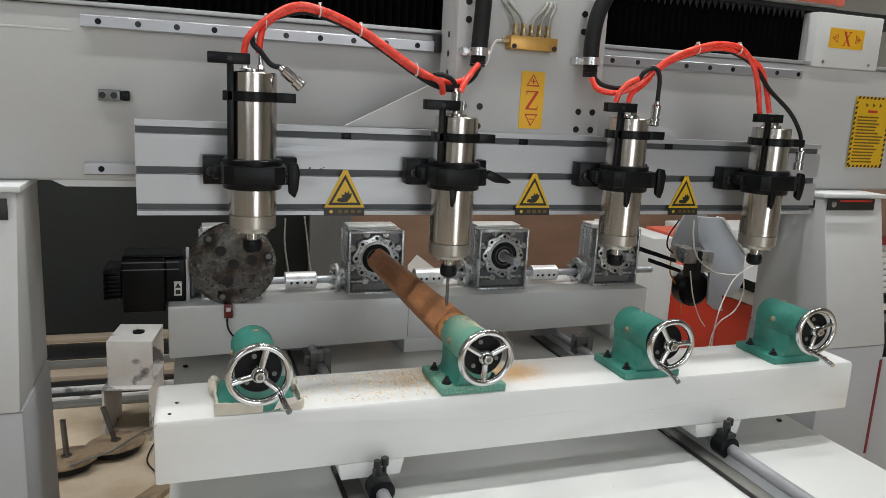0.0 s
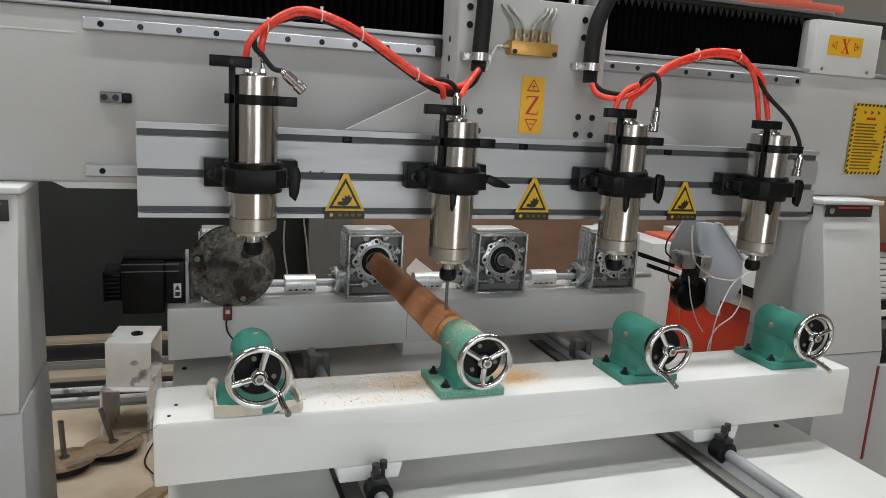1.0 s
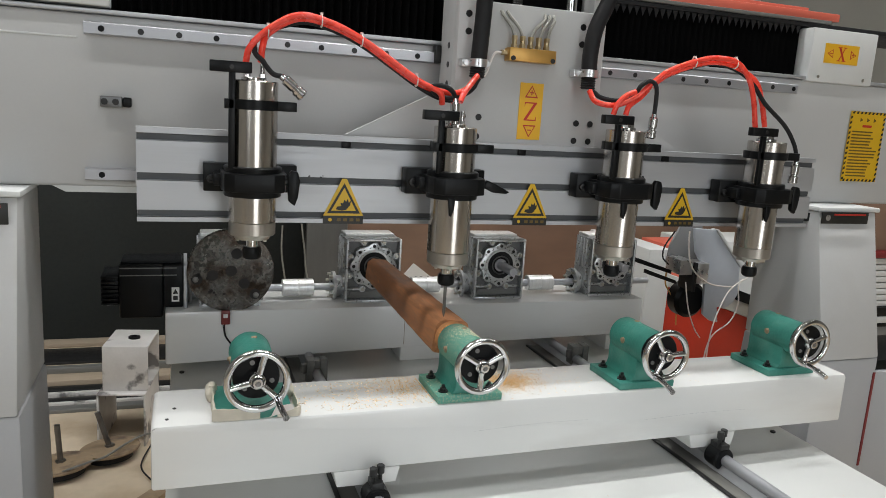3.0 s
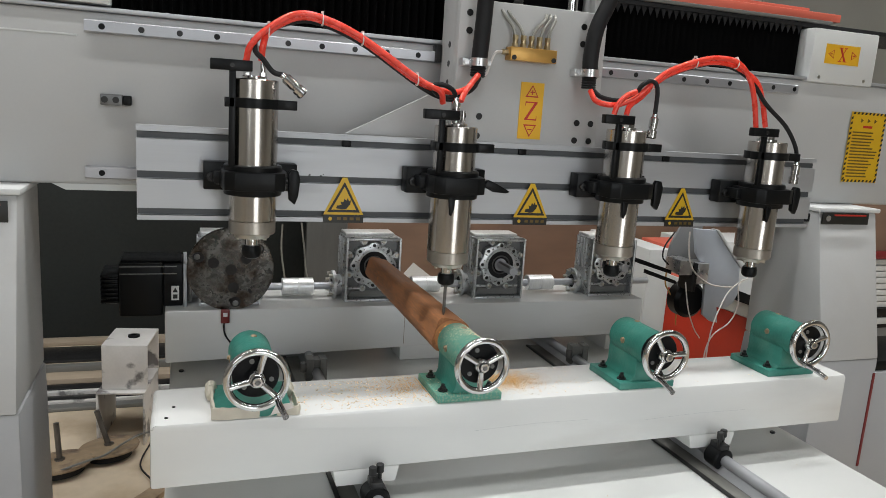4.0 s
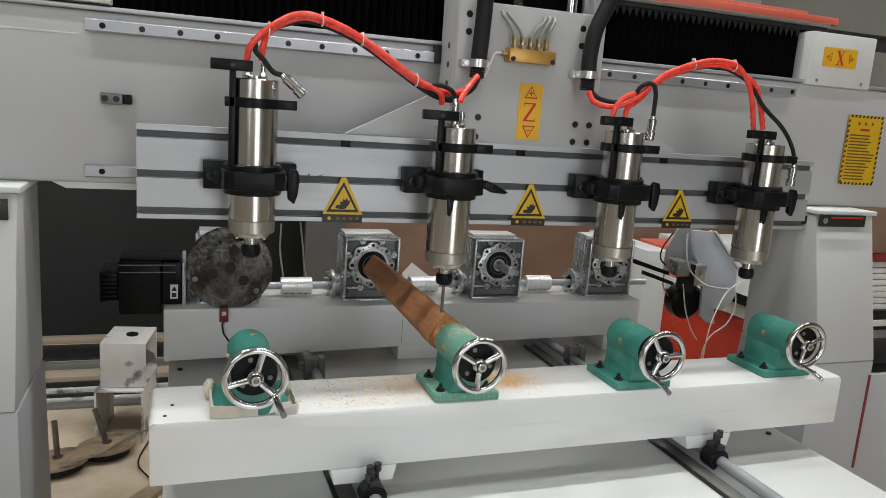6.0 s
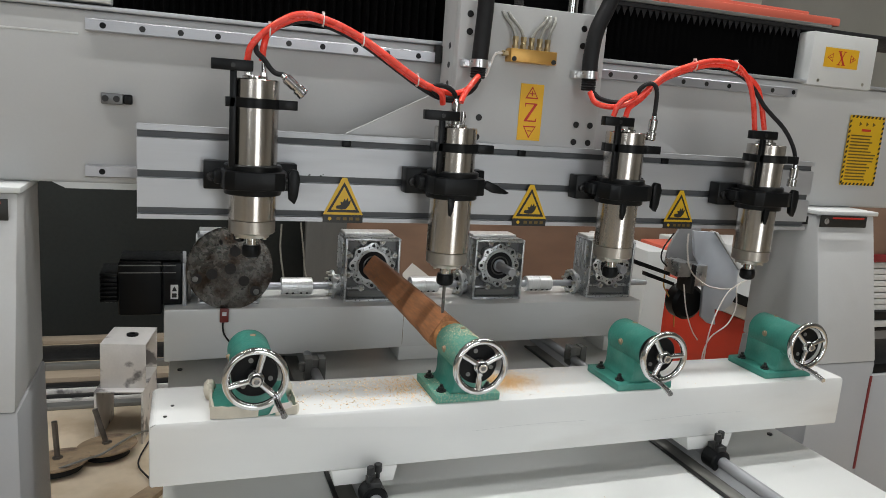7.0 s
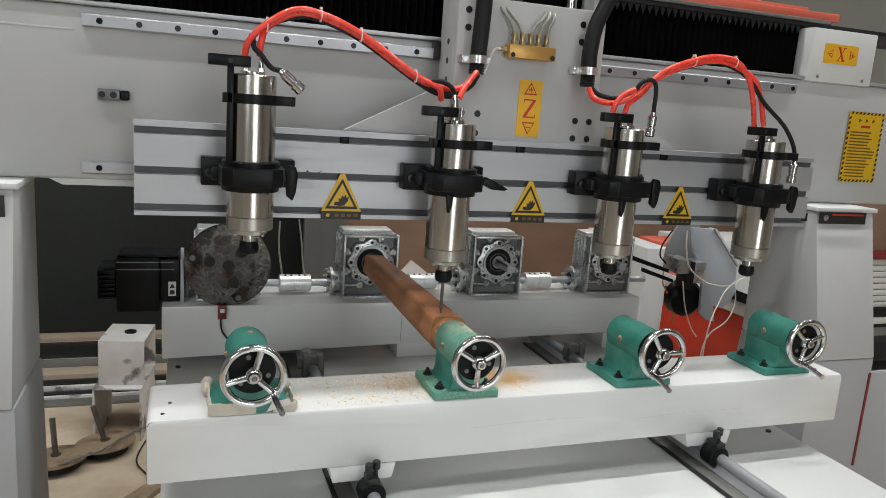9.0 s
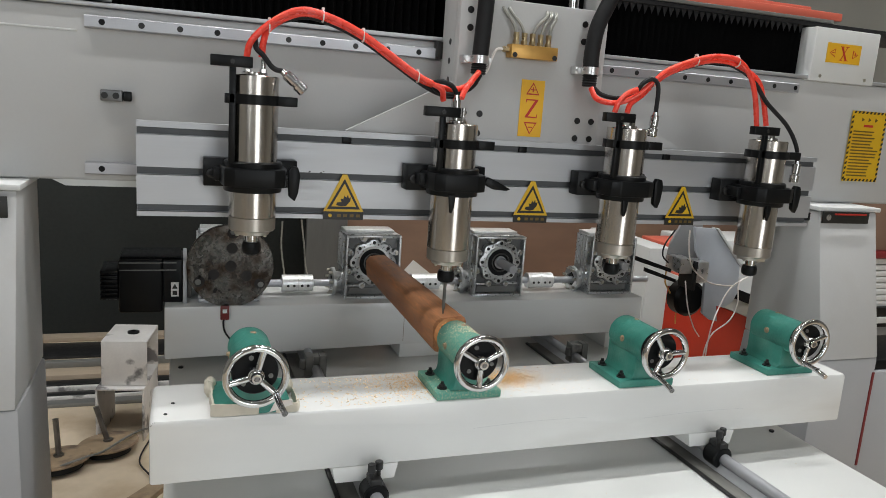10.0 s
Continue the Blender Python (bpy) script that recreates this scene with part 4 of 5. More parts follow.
def tailstock(x, wheel_turn, crank, dusty, label, bolts=True, back=0.0, wheel_fit=0.0):
    t = root("tailstock", (x, back, 0), label, "tailstock", "tailstocks on the beam")
    paint = TEAL_DUSTY if dusty else TEAL
    part("base_plate", bm_box(-0.058, 0.058, 0.0395, 0.150, 0.0, 0.0135, 0.002), paint, t)
    part("pedestal", bm_prism([(-0.033, 0.0135), (0.033, 0.0135), (0.0275, 0.020), (0.0255, 0.028), (0.0255, 0.070), (-0.0255, 0.070), (-0.0255, 0.028), (-0.0275, 0.020)], 0.094, "xz", 0.0455, 0.002), TEAL, t)
    part("barrel", bm_lathe([(0, 0), (0.0310, 0), (0.0330, 0.002), (0.0330, 0.106), (0.0318, 0.1095), (0.028, 0.112), (0, 0.112)], (0, 0.023, AX), "y", 40), paint, t)
    part("end_cap", bm_lathe([(0, 0), (0.0325, 0), (0.0340, 0.0015), (0.0340, 0.0115), (0, 0.0115)], (0, 0.0112, AX), "y", 36), BLACK, t, "black end cap")
    for k in range(3):
        a = radians(120 * k + 105)
        part("cap_screw", bm_cyl(0.0036, 0.002, (0.0235 * math.cos(a), 0.0095, AX + 0.0235 * math.sin(a)), "y", 14), BAR_STEEL, t)
    part("grease_nipple", joined(bm_cyl(0.006, 0.0022, (-0.0342, 0.085, AX + 0.002), "x", 14), bm_cyl(0.003, 0.004, (-0.037, 0.085, AX + 0.004), "x", 10)), RUSTY, t)
    part("oil_cup", bm_cyl(0.005, 0.003, (0.004, 0.10, AX + 0.0310), "z", 14, 0.001), RUSTY, t)
    part("centre_point", bm_lathe([(0.011, 0), (0.011, 0.016), (0.0, 0.036)], (0, 0.126, AX), "y", 20), CHROME, t)
    for sx, y in ((-1, 0.062), (1, 0.062), (-1, 0.128), (1, 0.128)) if bolts else ():
        part("mount_bolt", joined(bm_cyl(0.0085, 0.002, (sx * 0.042, y, 0.0135), "z", 18), bm_cyl(0.0056, 0.005, (sx * 0.042, y, 0.0155), "z", 6), bm_cyl(0.0030, 0.010, (sx * 0.042, y, 0.0155), "z", 10)), BLACK_BOLT, t)
    # Wheel depth is shifted per tailstock to fit the camera's view.
    w = part("handwheel", bm_lathe([(0, 0), (0.0085, 0), (0.0105, 0.002), (0.0125, 0.006), (0.0125, 0.018), (0, 0.018)], (0, -0.004, 0), "y", 28), CHROME, t, "chrome three-spoke handwheel", at=(0, -0.009 + wheel_fit, AX))
    part("rim", bm_ring(0.0425, 0.0056, (0, 0.003, 0), "y"), CHROME, w)
    part("hub_recess", bm_cyl(0.0088, 0.0006, (0, -0.0046, 0), "y", 24), BLACK_BOLT, w)
    part("hub_nut", bm_lathe([(0.0040, 0), (0.0068, 0), (0.0075, 0.001), (0.0075, 0.004), (0.0040, 0.004)], (0, -0.0090, 0), "y", 20), CHROME, w)
    part("spindle_end", bm_cyl(0.0034, 0.006, (0, -0.0105, 0), "y", 14, 0.0008), DARK_STEEL, w)
    for k in range(3):
        b = bm_tube([(0.009, 0.004, 0), (0.024, 0.0045, 0), (0.0405, 0.003, 0)], 0.0050, 4, 12)
        b.transform(Matrix.Rotation(radians(-120 * k), 4, "Y"))
        part("spoke", b, CHROME, w)
    if crank:
        part("crank_grip", joined(bm_cyl(0.0062, 0.006, (0.0415, -0.006, 0), "y", 16), bm_tube([(0.0415, -0.004, 0), (0.0425, -0.02, 0), (0.0455, -0.040, 0), (0.049, -0.056, 0)], 0.0046, 5, 14)), CHROME, w, "crank grip")
    w.rotation_euler = (0, radians(-wheel_turn), 0)
    return t


tailstock(-0.005, 315, True, False, "teal tailstock with chrome handwheel, base wrapped in tape", bolts=False)
tailstock(PITCH, 268, False, True, "teal tailstock dusted with sawdust, holding the wooden blank", wheel_fit=0.005)
tailstock(2 * PITCH, 243, True, False, "clean teal tailstock with a chrome handwheel, holding nothing", wheel_fit=0.003)
tailstock(3 * PITCH - 0.002, 258, True, False, "clean teal tailstock with a chrome handwheel near the beam's end", back=0.012, wheel_fit=0.012)


def tape():
    t = root("tape_wrap", (0, 0.095, 0), "crumpled cream tape wrapped round the tailstock base", "tape")
    def band(pts, tall, thick, name):
        """An upright strip of tape along a line on the beam, its upper edge wavy."""
        line = spline([(x, y, 0) for x, y in pts], 5)
        bm = bmesh.new()
        rows = []
        for i, p in enumerate(line):
            d = (line[min(i + 1, len(line) - 1)] - line[max(i - 1, 0)]).normalized()
            n = Vector((d.y, -d.x, 0)) * thick
            h = tall * (1 + 0.05 * math.sin(i * 0.5) + 0.02 * math.sin(i * 1.9))
            w = 0.0005 * math.sin(i * 0.9)
            rows.append([bm.verts.new(q) for q in (p + Vector((0, 0, 0.0004)), p + n * 0.5 + Vector((w, w, h * 0.5)), p + Vector((w, 0, h)), p + n + Vector((w, 0, h * 0.97)), p + n * 1.6 + Vector((w, w, h * 0.5)), p + n + Vector((0, 0, 0.0004)))])
        for a, b in zip(rows, rows[1:]):
            for k in range(6):
                bm.faces.new((a[k], a[(k + 1) % 6], b[(k + 1) % 6], b[k]))
        bm.faces.new(rows[0])
        bm.faces.new(rows[-1])
        bmesh.ops.recalc_face_normals(bm, faces=bm.faces[:])
        part(name, bm, TAPE, t, world=True)

    band([(-0.060, 0.150), (-0.062, 0.12), (-0.0615, 0.09), (-0.062, 0.06), (-0.060, 0.041)], 0.0205, 0.003, "side_band")
    band([(-0.066, 0.042), (-0.045, 0.039), (-0.02, 0.0395), (0.004, 0.0385)], 0.0190, 0.002, "front_band")
    band([(0.030, 0.0385), (0.045, 0.0395), (0.060, 0.039), (0.064, 0.043)], 0.016, 0.002, "front_band")
    band([(0.0605, 0.043), (0.062, 0.07), (0.0605, 0.10)], 0.018, 0.002, "side_band")
    rnd = random.Random(21)
    for x, y, z, r in ((-0.064, 0.138, 0.013, 0.016), (-0.066, 0.120, 0.012, 0.014), (0.058, 0.110, 0.014, 0.012)):
        b = bmesh.new()
        bmesh.ops.create_icosphere(b, subdivisions=3, radius=1.0)
        for v in b.verts:
            k = 1 + 0.10 * math.sin(7 * v.co.x + 5 * v.co.z) + 0.06 * math.sin(13 * v.co.y + 9 * v.co.z) + rnd.uniform(-0.02, 0.02)
            v.co = Vector((x + v.co.x * r * 0.55 * k, y + v.co.y * r * k, z + v.co.z * 0.0125 * min(k, 1.03)))
        part("crumpled_fold", b, TAPE, t, "crumpled fold of tape", world=True)
    part("loose_end", bm_prism([(0.012, 0.0012), (0.055, 0.014), (0.052, 0.022), (0.028, 0.020), (0.020, 0.004)], 0.0015, "xz", 0.034), TIE, t, world=True)


tape()


# ---- gearboxes, shafts, motor ----
GY = 0.735
BZ = -0.0170


def gearbox(x, stub, label):
    g = root("worm_gearbox", (x, GY, BZ), label, "gearbox", "gearboxes on the beam")
    a = AX - BZ
    H = 0.1650
    w = 0.0715
    hs = part("housing", bm_box(-w, w, 0.026, 0.096, 0, H, 0.004), CAST, g, "cast aluminium housing")
    for x0 in (-w, w - 0.006):
        part("side_rib", bm_box(x0, x0 + 0.006, 0, 0.03, 0, H, 0.0015), CAST, hs)
    for z0 in (0, H - 0.007):
        part("cross_rib", bm_box(-w + 0.0055, w - 0.0055, 0.0005, 0.03, z0, z0 + 0.007, 0.0015), CAST, hs)
    part("top_plate", bm_box(-w + 0.004, w - 0.012, 0.036, 0.094, H + 0.0002, H + 0.008, 0.0015), SATIN, g, "bright machined top plate")
    part("top_lip", bm_box(-w + 0.002, w - 0.006, 0.003, 0.011, H + 0.0002, H + 0.0025, 0.001), CAST, g)
    # Shade of the recesses is put into these two darker plates.
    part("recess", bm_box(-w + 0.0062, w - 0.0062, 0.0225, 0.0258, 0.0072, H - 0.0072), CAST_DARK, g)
    part("foot_recess", bm_prism([(-w + 0.012, 0.009), (w - 0.012, 0.009), (w - 0.018, 0.026), (-w + 0.018, 0.026)], 0.004, "xz", 0.018), BAR_STEEL, g, "dark plate standing for the shaded foot recess")
    for sx in (-1, 1):
        part("web", bm_prism([(sx * 0.066, a + 0.030), (sx * 0.066, a + 0.022), (sx * 0.050, a + 0.016), (sx * 0.050, a + 0.026)], 0.014, "xz", 0.009, 0.001), CAST, hs)
        part("web", bm_prism([(sx * 0.030, a + 0.064), (sx * 0.022, a + 0.064), (sx * 0.018, a + 0.050), (sx * 0.026, a + 0.050)], 0.014, "xz", 0.009, 0.001), CAST, hs)
        part("web", bm_prism([(sx * 0.066, a - 0.032), (sx * 0.066, a - 0.022), (sx * 0.048, a - 0.018), (sx * 0.048, a - 0.028)], 0.014, "xz", 0.009, 0.001), CAST, hs)
        part("web", bm_prism([(sx * 0.062, 0.031), (sx * 0.020, 0.031), (sx * 0.020, 0.036), (sx * 0.062, 0.036)], 0.012, "xz", 0.011, 0.001), CAST, hs)
    n = 96
    outer = []
    for i in range(n):
        t = 2 * math.pi * i / n
        r = 0.0568 + 0.0034 * math.cos(8 * t)
        outer.append((r * math.cos(t), a + r * math.sin(t)))
    fl = part("flange", joined(bm_prism(outer, 0.019, "xz", 0.003, 0.0010), bm_lathe([(0.0370, 0), (0.0425, 0), (0.0425, 0.008), (0.0370, 0.008)], (0, -0.0015, a), "y", 48)), CAST, g, "scalloped bearing flange")
    part("bore", bm_lathe([(0.012, 0.0), (0.0369, 0.0), (0.0369, 0.004), (0.012, 0.004)], (0, 0.0010, a), "y", 40), RUBBER, g, "dark oil seal")
    part("seal_lip", bm_ring(0.0240, 0.0020, (0, -0.0015, a), "y", 40, 8), DARK_STEEL, g)
    for k in range(8):
        b = radians(45 * k)
        part("flange_hole", bm_cyl(0.0044, 0.002, (0.0515 * math.cos(b), 0.0016, a + 0.0515 * math.sin(b)), "y", 12), BLACK_BOLT, fl)
        for d in (-0.16, 0.16):
            part("slot_mark", bm_cyl(0.0016, 0.002, (0.0475 * math.cos(b + 0.39 + d), 0.0018, a + 0.0475 * math.sin(b + 0.39 + d)), "y", 8), BLACK_BOLT, fl)
        b += radians(22.5)
        cx, cz = 0.0655 * math.cos(b), a + 0.0655 * math.sin(b)
        part("boss", bm_cyl(0.0085, 0.016, (cx, 0.008, cz), "y", 16, 0.001), CAST, hs)
        part("bolt", bm_cyl(0.0050, 0.005, (cx, 0.003, cz), "y", 6, 0.0006), BOLT, g)
    # worm input on the left flank: a thin ring flange standing off the case
    part("input_flange", joined(bm_lathe([(0.020, -0.022), (0.037, -0.022), (0.038, -0.021), (0.038, -0.014), (0.028, -0.013), (0.026, 0.004), (0.020, 0.004)], (-w - 0.001, 0.065, 0.0310), "x", 36)), CAST, g)
    # Black ring fills the input bore in place of the shade inside it.
    part("input_bore_shade", bm_lathe([(0.0095, -0.017), (0.0199, -0.017), (0.0199, 0.003), (0.0095, 0.003)], (-w - 0.001, 0.065, 0.0310), "x", 28), RUBBER, g, "dark ring standing for the shaded input bore")
    for k in range(7):
        b = radians(360 / 7 * k + 15)
        part("input_bolt", bm_cyl(0.0038, 0.009, (-w - 0.032, 0.065 + 0.031 * math.cos(b), 0.0310 + 0.031 * math.sin(b)), "x", 8), BOLT, g)
    for k in range(4):
        part("flank_rib", bm_box(-w - 0.004, -w + 0.001, 0.030 + 0.017 * k, 0.034 + 0.017 * k, 0.076, H - 0.006, 0.001), CAST, hs)
    for k in range(5):
        part("flank_bolt", bm_cyl(0.0035, 0.004, (-w - 0.0035, 0.020, H - 0.020 - 0.026 * k), "x", 8), BOLT, hs)
    part("output_flange", bm_lathe([(0.012, 0), (0.030, 0), (0.030, 0.010), (0.012, 0.014)], (w, 0.065, 0.0285), "x", 28), CAST, g)
    sh = part("output_shaft", bm_lathe([(0, -stub), (0.0105, -stub), (0.0115, -stub + 0.002), (0.0115, -0.002), (0.017, -0.002), (0.017, 0.02), (0, 0.02)], (0, 0, 0), "y", 28), DARK_STEEL if stub < 0.05 else RAIL, g, "keyed output shaft", at=(0, 0, a))
    part("key", bm_box(-0.003, 0.003, -stub + 0.006, -0.006, 0.009, 0.0132, 0.0006), DARK_STEEL, sh)
    return g, sh


GB = [gearbox(0.0, 0.012, "cast aluminium worm gearbox behind the round plate"),
      gearbox(PITCH, 0.03, "cast aluminium worm gearbox driving the wooden blank"),
      gearbox(2 * PITCH, 0.085, "cast aluminium worm gearbox with a bare keyed shaft"),
      gearbox(3 * PITCH, 0.060, "cast aluminium worm gearbox with a bare shaft, at the row's end")]


def drive_shaft(x0, x1, xc, label):
    s = root("drive_shaft", ((x0 + x1) / 2, GY + 0.065, BZ + 0.0285), label, "drive shaft", "drive shafts between the gearboxes")
    h = (x1 - x0) / 2
    part("shaft", bm_cyl(0.0095, 2 * h, (-h, 0, 0), "x", 24), RAIL, s)
    if xc is not None:
        c = part("coupling", bm_lathe([(0.0205, -0.039), (0.0215, -0.038), (0.0215, -0.001), (0.0205, 0), (0.0215, 0.001), (0.0215, 0.038), (0.0205, 0.039)], (xc, 0, 0), "x", 36), SATIN, s, "bright clamp coupling")
        for dx in (-0.025, -0.010, 0.010, 0.025):
            part("set_screw", bm_cyl(0.0035, 0.002, (xc + dx, 0, 0.0202), "z", 12), BLACK_BOLT, c)
    return s


SHAFTS = [drive_shaft(0.068, PITCH - 0.088, 0.004, "bright drive shaft with a clamp coupling between gearboxes"),
          drive_shaft(PITCH + 0.068, 2 * PITCH - 0.088, -0.005, "bright drive shaft with a clamp coupling between gearboxes"),
          drive_shaft(2 * PITCH + 0.068, 3 * PITCH - 0.088, -0.012, "bright drive shaft with a clamp coupling between gearboxes"),
          drive_shaft(3 * PITCH + 0.068, 3 * PITCH + 0.165, None, "bare drive shaft end beyond the last gearbox")]


def servo():
    m = root("servo_motor", (-0.19, 0.80, -0.036), "black square servo motor with a finned rear cap", "servo motor")
    part("body", joined(bm_box(-0.245, -0.150, 0.737, 0.862, -0.040, 0.087, 0.006, 3), bm_box(-0.150, -0.106, 0.739, 0.860, -0.0165, 0.085, 0.004)), BLACK, m, world=True)
    part("top_ridge", bm_box(-0.242, -0.11, 0.752, 0.848, 0.0872, 0.0915, 0.002), BLACK, m, world=True)
    # Grey strips paint in the highlights along the motor's top ridges.
    for z in (0.0615, 0.0785):
        part("groove", bm_box(-0.243, -0.12, 0.7355, 0.7375, z, z + 0.0022), BAR_STEEL, m, "lighter strip standing for a highlight along the ridge", world=True)
    part("rear_cap", bm_box(-0.276, -0.2455, 0.752, 0.848, -0.012, 0.060, 0.005), BLACK, m, world=True)
    for i in range(7):
        z = -0.008 + i * 0.0102
        part("fin", bm_box(-0.284, -0.2465, 0.743, 0.857, z, z + 0.005, 0.001), BLACK, m, world=True)
    part("flange", bm_box(-0.1055, -0.097, 0.730, 0.87, -0.0165, 0.087, 0.001), ALU, m, "aluminium mounting flange", world=True)
    part("adapter", bm_box(-0.0968, -0.086, 0.76, 0.85, -0.012, 0.07, 0.002), DARK_STEEL, m, world=True)
    s = part("label", bm_box(-0.132, -0.115, 0.7352, 0.7385, -0.001, 0.033), PAPER, m, "white warning label", world=True)
    part("label_mark", bm_prism([(-0.1295, 0.018), (-0.1175, 0.018), (-0.1235, 0.030)], -0.0004, "xz", 0.735), INK, s, world=True)
    part("label_mark", bm_box(-0.1285, -0.1185, 0.7346, 0.735, 0.003, 0.013), INK, s, world=True)


servo()


# ---- turning things ----
def plate_disc():
    d = root("chuck_plate", (0, 0.7125, AX), "round mottled dark steel chuck plate with bolts", "chuck plate")
    R = 0.0985
    part("plate", bm_lathe([(0, -0.0075), (R - 0.0015, -0.0075), (R, -0.006), (R, 0.006), (R - 0.0015, 0.0075), (0, 0.0075)], (0, 0, 0), "y", 72), DISC, d)
    # Holes and pits are flat discs, their inner shade given as dark colour.
    for k in range(3):
        a = radians(120 * k)
        ca, sa = math.cos(a), math.sin(a)
        part("counterbore", bm_cyl(0.0125, 0.0007, (0.079 * ca, -0.0080, 0.079 * sa), "y", 26), PIT, d, "flat dark disc for a shaded counterbore")
        part("bolt_head", bm_lathe([(0, 0), (0.004, 0.0), (0.0065, 0.0015), (0.0070, 0.004), (0, 0.004)], (0.082 * ca, -0.0115, 0.082 * sa), "y", 20), BAR_STEEL, d, "dull bolt head")
        part("bore_hole", bm_cyl(0.0125, 0.0008, (0.043 * ca, -0.0080, 0.043 * sa), "y", 26), PIT, d, "flat dark disc for a shaded hole")
    rnd = random.Random(7)
    for k in range(16):
        a, r = rnd.uniform(3.6, 5.6), rnd.uniform(0.05, 0.088)
        part("pock_mark", bm_cyl(rnd.uniform(0.0016, 0.0042), 0.0008, (r * math.cos(a), -0.0080, r * math.sin(a)), "y", 9), PIT, d)
    part("centre_hole", bm_cyl(0.013, 0.0008, (0, -0.0080, 0), "y", 26), PIT, d)
    return d


def blank():
    y0, y1 = 0.155, 0.703
    w = root("wooden_blank", (PITCH, 0.43, AX), "reddish-brown squared hardwood blank with rough chamfered corners", "wooden blank")
    rnd = random.Random(3)
    h, ch = 0.0300, 0.0085
    raw = [(h, -h + ch), (h, h - ch * 0.8), (h - ch * 0.8, h), (-h + ch * 1.3, h), (-h, h - ch * 1.3), (-h, -h + ch * 0.5), (-h + ch * 0.5, -h), (h - ch, -h)]
    sec = []
    ct, st = math.cos(radians(38)), math.sin(radians(38))
    raw = [(x * ct - z * st, x * st + z * ct) for x, z in raw]
    for i, p in enumerate(raw):
        a, b = raw[i - 1], raw[(i + 1) % 8]
        for q in (a, b):
            l = math.hypot(q[0] - p[0], q[1] - p[1])
            k = min(0.003, l * 0.4) / l
            sec.append((p[0] + (q[0] - p[0]) * k, p[1] + (q[1] - p[1]) * k))
    bm = bmesh.new()
    rings = []
    n = 26
    for i in range(n + 1):
        y = y0 + (y1 - y0) * i / n - 0.43
        k = 1.05 - 0.17 * i / n
        rings.append([bm.verts.new((x * k + rnd.uniform(-0.0005, 0.0005), y, z * k + rnd.uniform(-0.0005, 0.0005))) for x, z in sec])
    for a, b in zip(rings, rings[1:]):
        for i in range(16):
            bm.faces.new((a[i], a[(i + 1) % 16], b[(i + 1) % 16], b[i]))
    bm.faces.new(rings[-1])
    bm.faces.new(rings[0])
    bmesh.ops.recalc_face_normals(bm, faces=bm.faces[:])
    part("timber", bm, WOOD, w)
    # the near end: an orange face, torn round a dark turned hollow
    m = 40
    e = bmesh.new()
    edge = [0.0242 + rnd.uniform(-0.0012, 0.0012) for _ in range(m)]
    rg = []
    for y, fixed, s in ((y0 + 0.004, 0.0300, 0), (y0 - 0.0015, 0.0292, 0), (y0 - 0.0035, 0, 1.05), (y0 - 0.0050, 0, 1.0), (y0 + 0.001, 0.0225, 0)):
        rg.append([e.verts.new(((fixed + edge[i] * s) * math.cos(6.2832 * i / m), y - 0.43 + (rnd.uniform(-0.0012, 0.0010) if s else 0), (fixed + edge[i] * s) * math.sin(6.2832 * i / m))) for i in range(m)])
    for a, b in zip(rg, rg[1:]):
        for i in range(m):
            e.faces.new((a[i], a[(i + 1) % m], b[(i + 1) % m], b[i]))
    e.faces.new(rg[0])
    e.faces.new(rg[-1])
    bmesh.ops.recalc_face_normals(e, faces=e.faces[:])
    part("torn_end", e, ENDGRAIN, w, "torn orange end grain")
    # Darker disc put in for the turned hollow.
    part("turned_face", bm_lathe([(0, -0.0035), (0.010, -0.003), (0.0205, -0.001), (0.0222, 0.001), (0, 0.001)], (0, y0 - 0.43, 0), "y", 28), DARK_GRAIN, w, "dark disc standing for the hollow in the end")
    for k in range(20):
        a = 6.28 * k / 20 + rnd.uniform(-0.2, 0.2)
        c = bm_box(-0.0014, 0.0014, -0.0005, 0.0005, -0.0009, 0.0009)
        c.transform(Matrix.Translation((0.0245 * math.cos(a), y0 - 0.43 - 0.0052, 0.0245 * math.sin(a))) @ pose(0, 0, 0, rnd.uniform(0, 180), rnd.uniform(0, 180), 0))
        part("splinter", c, SAWDUST, w)
    for k in range(7):
        a = rnd.choice((0, 1, 2, 3)) * math.pi / 2 - radians(38)
        c = bm_lathe([(0, 0.0), (0.0035, 0.0), (0.0045, 0.0006), (0, 0.0008)], (0, 0, h - 0.0002), "z", 12)
        c.transform(Matrix.Rotation(a, 4, "Y") @ Matrix.Translation((rnd.uniform(-0.015, 0.015), rnd.uniform(-0.2, 0.2), 0)))
        part("knot", c, ENDGRAIN, w)
    return w


CHUCK = plate_disc()
BLANK = blank()


# ---- sensor wire, chips ----
def sensor():
    s = root("proximity_sensor", (-0.013, 0.690, -0.029), "small red sensor on a black wire in front of the beam", "sensor")
    part("red_head", bm_box(-0.010, 0.010, -0.004, 0.004, -0.018, 0.016, 0.002), LED_RED, s)
    part("face", bm_box(-0.005, 0.005, -0.0048, -0.004, -0.001, 0.008), GALV, s)
    part("wire", bm_tube([(-0.014, 0.690, -0.044), (-0.016, 0.690, -0.054), (-0.013, 0.685, -0.074), (0.000, 0.670, -0.091), (0.008, 0.640, -0.099), (0.024, 0.550, -0.098), (0.012, 0.400, -0.067)], 0.0022, 6, 8), RUBBER, s, world=True)


sensor()


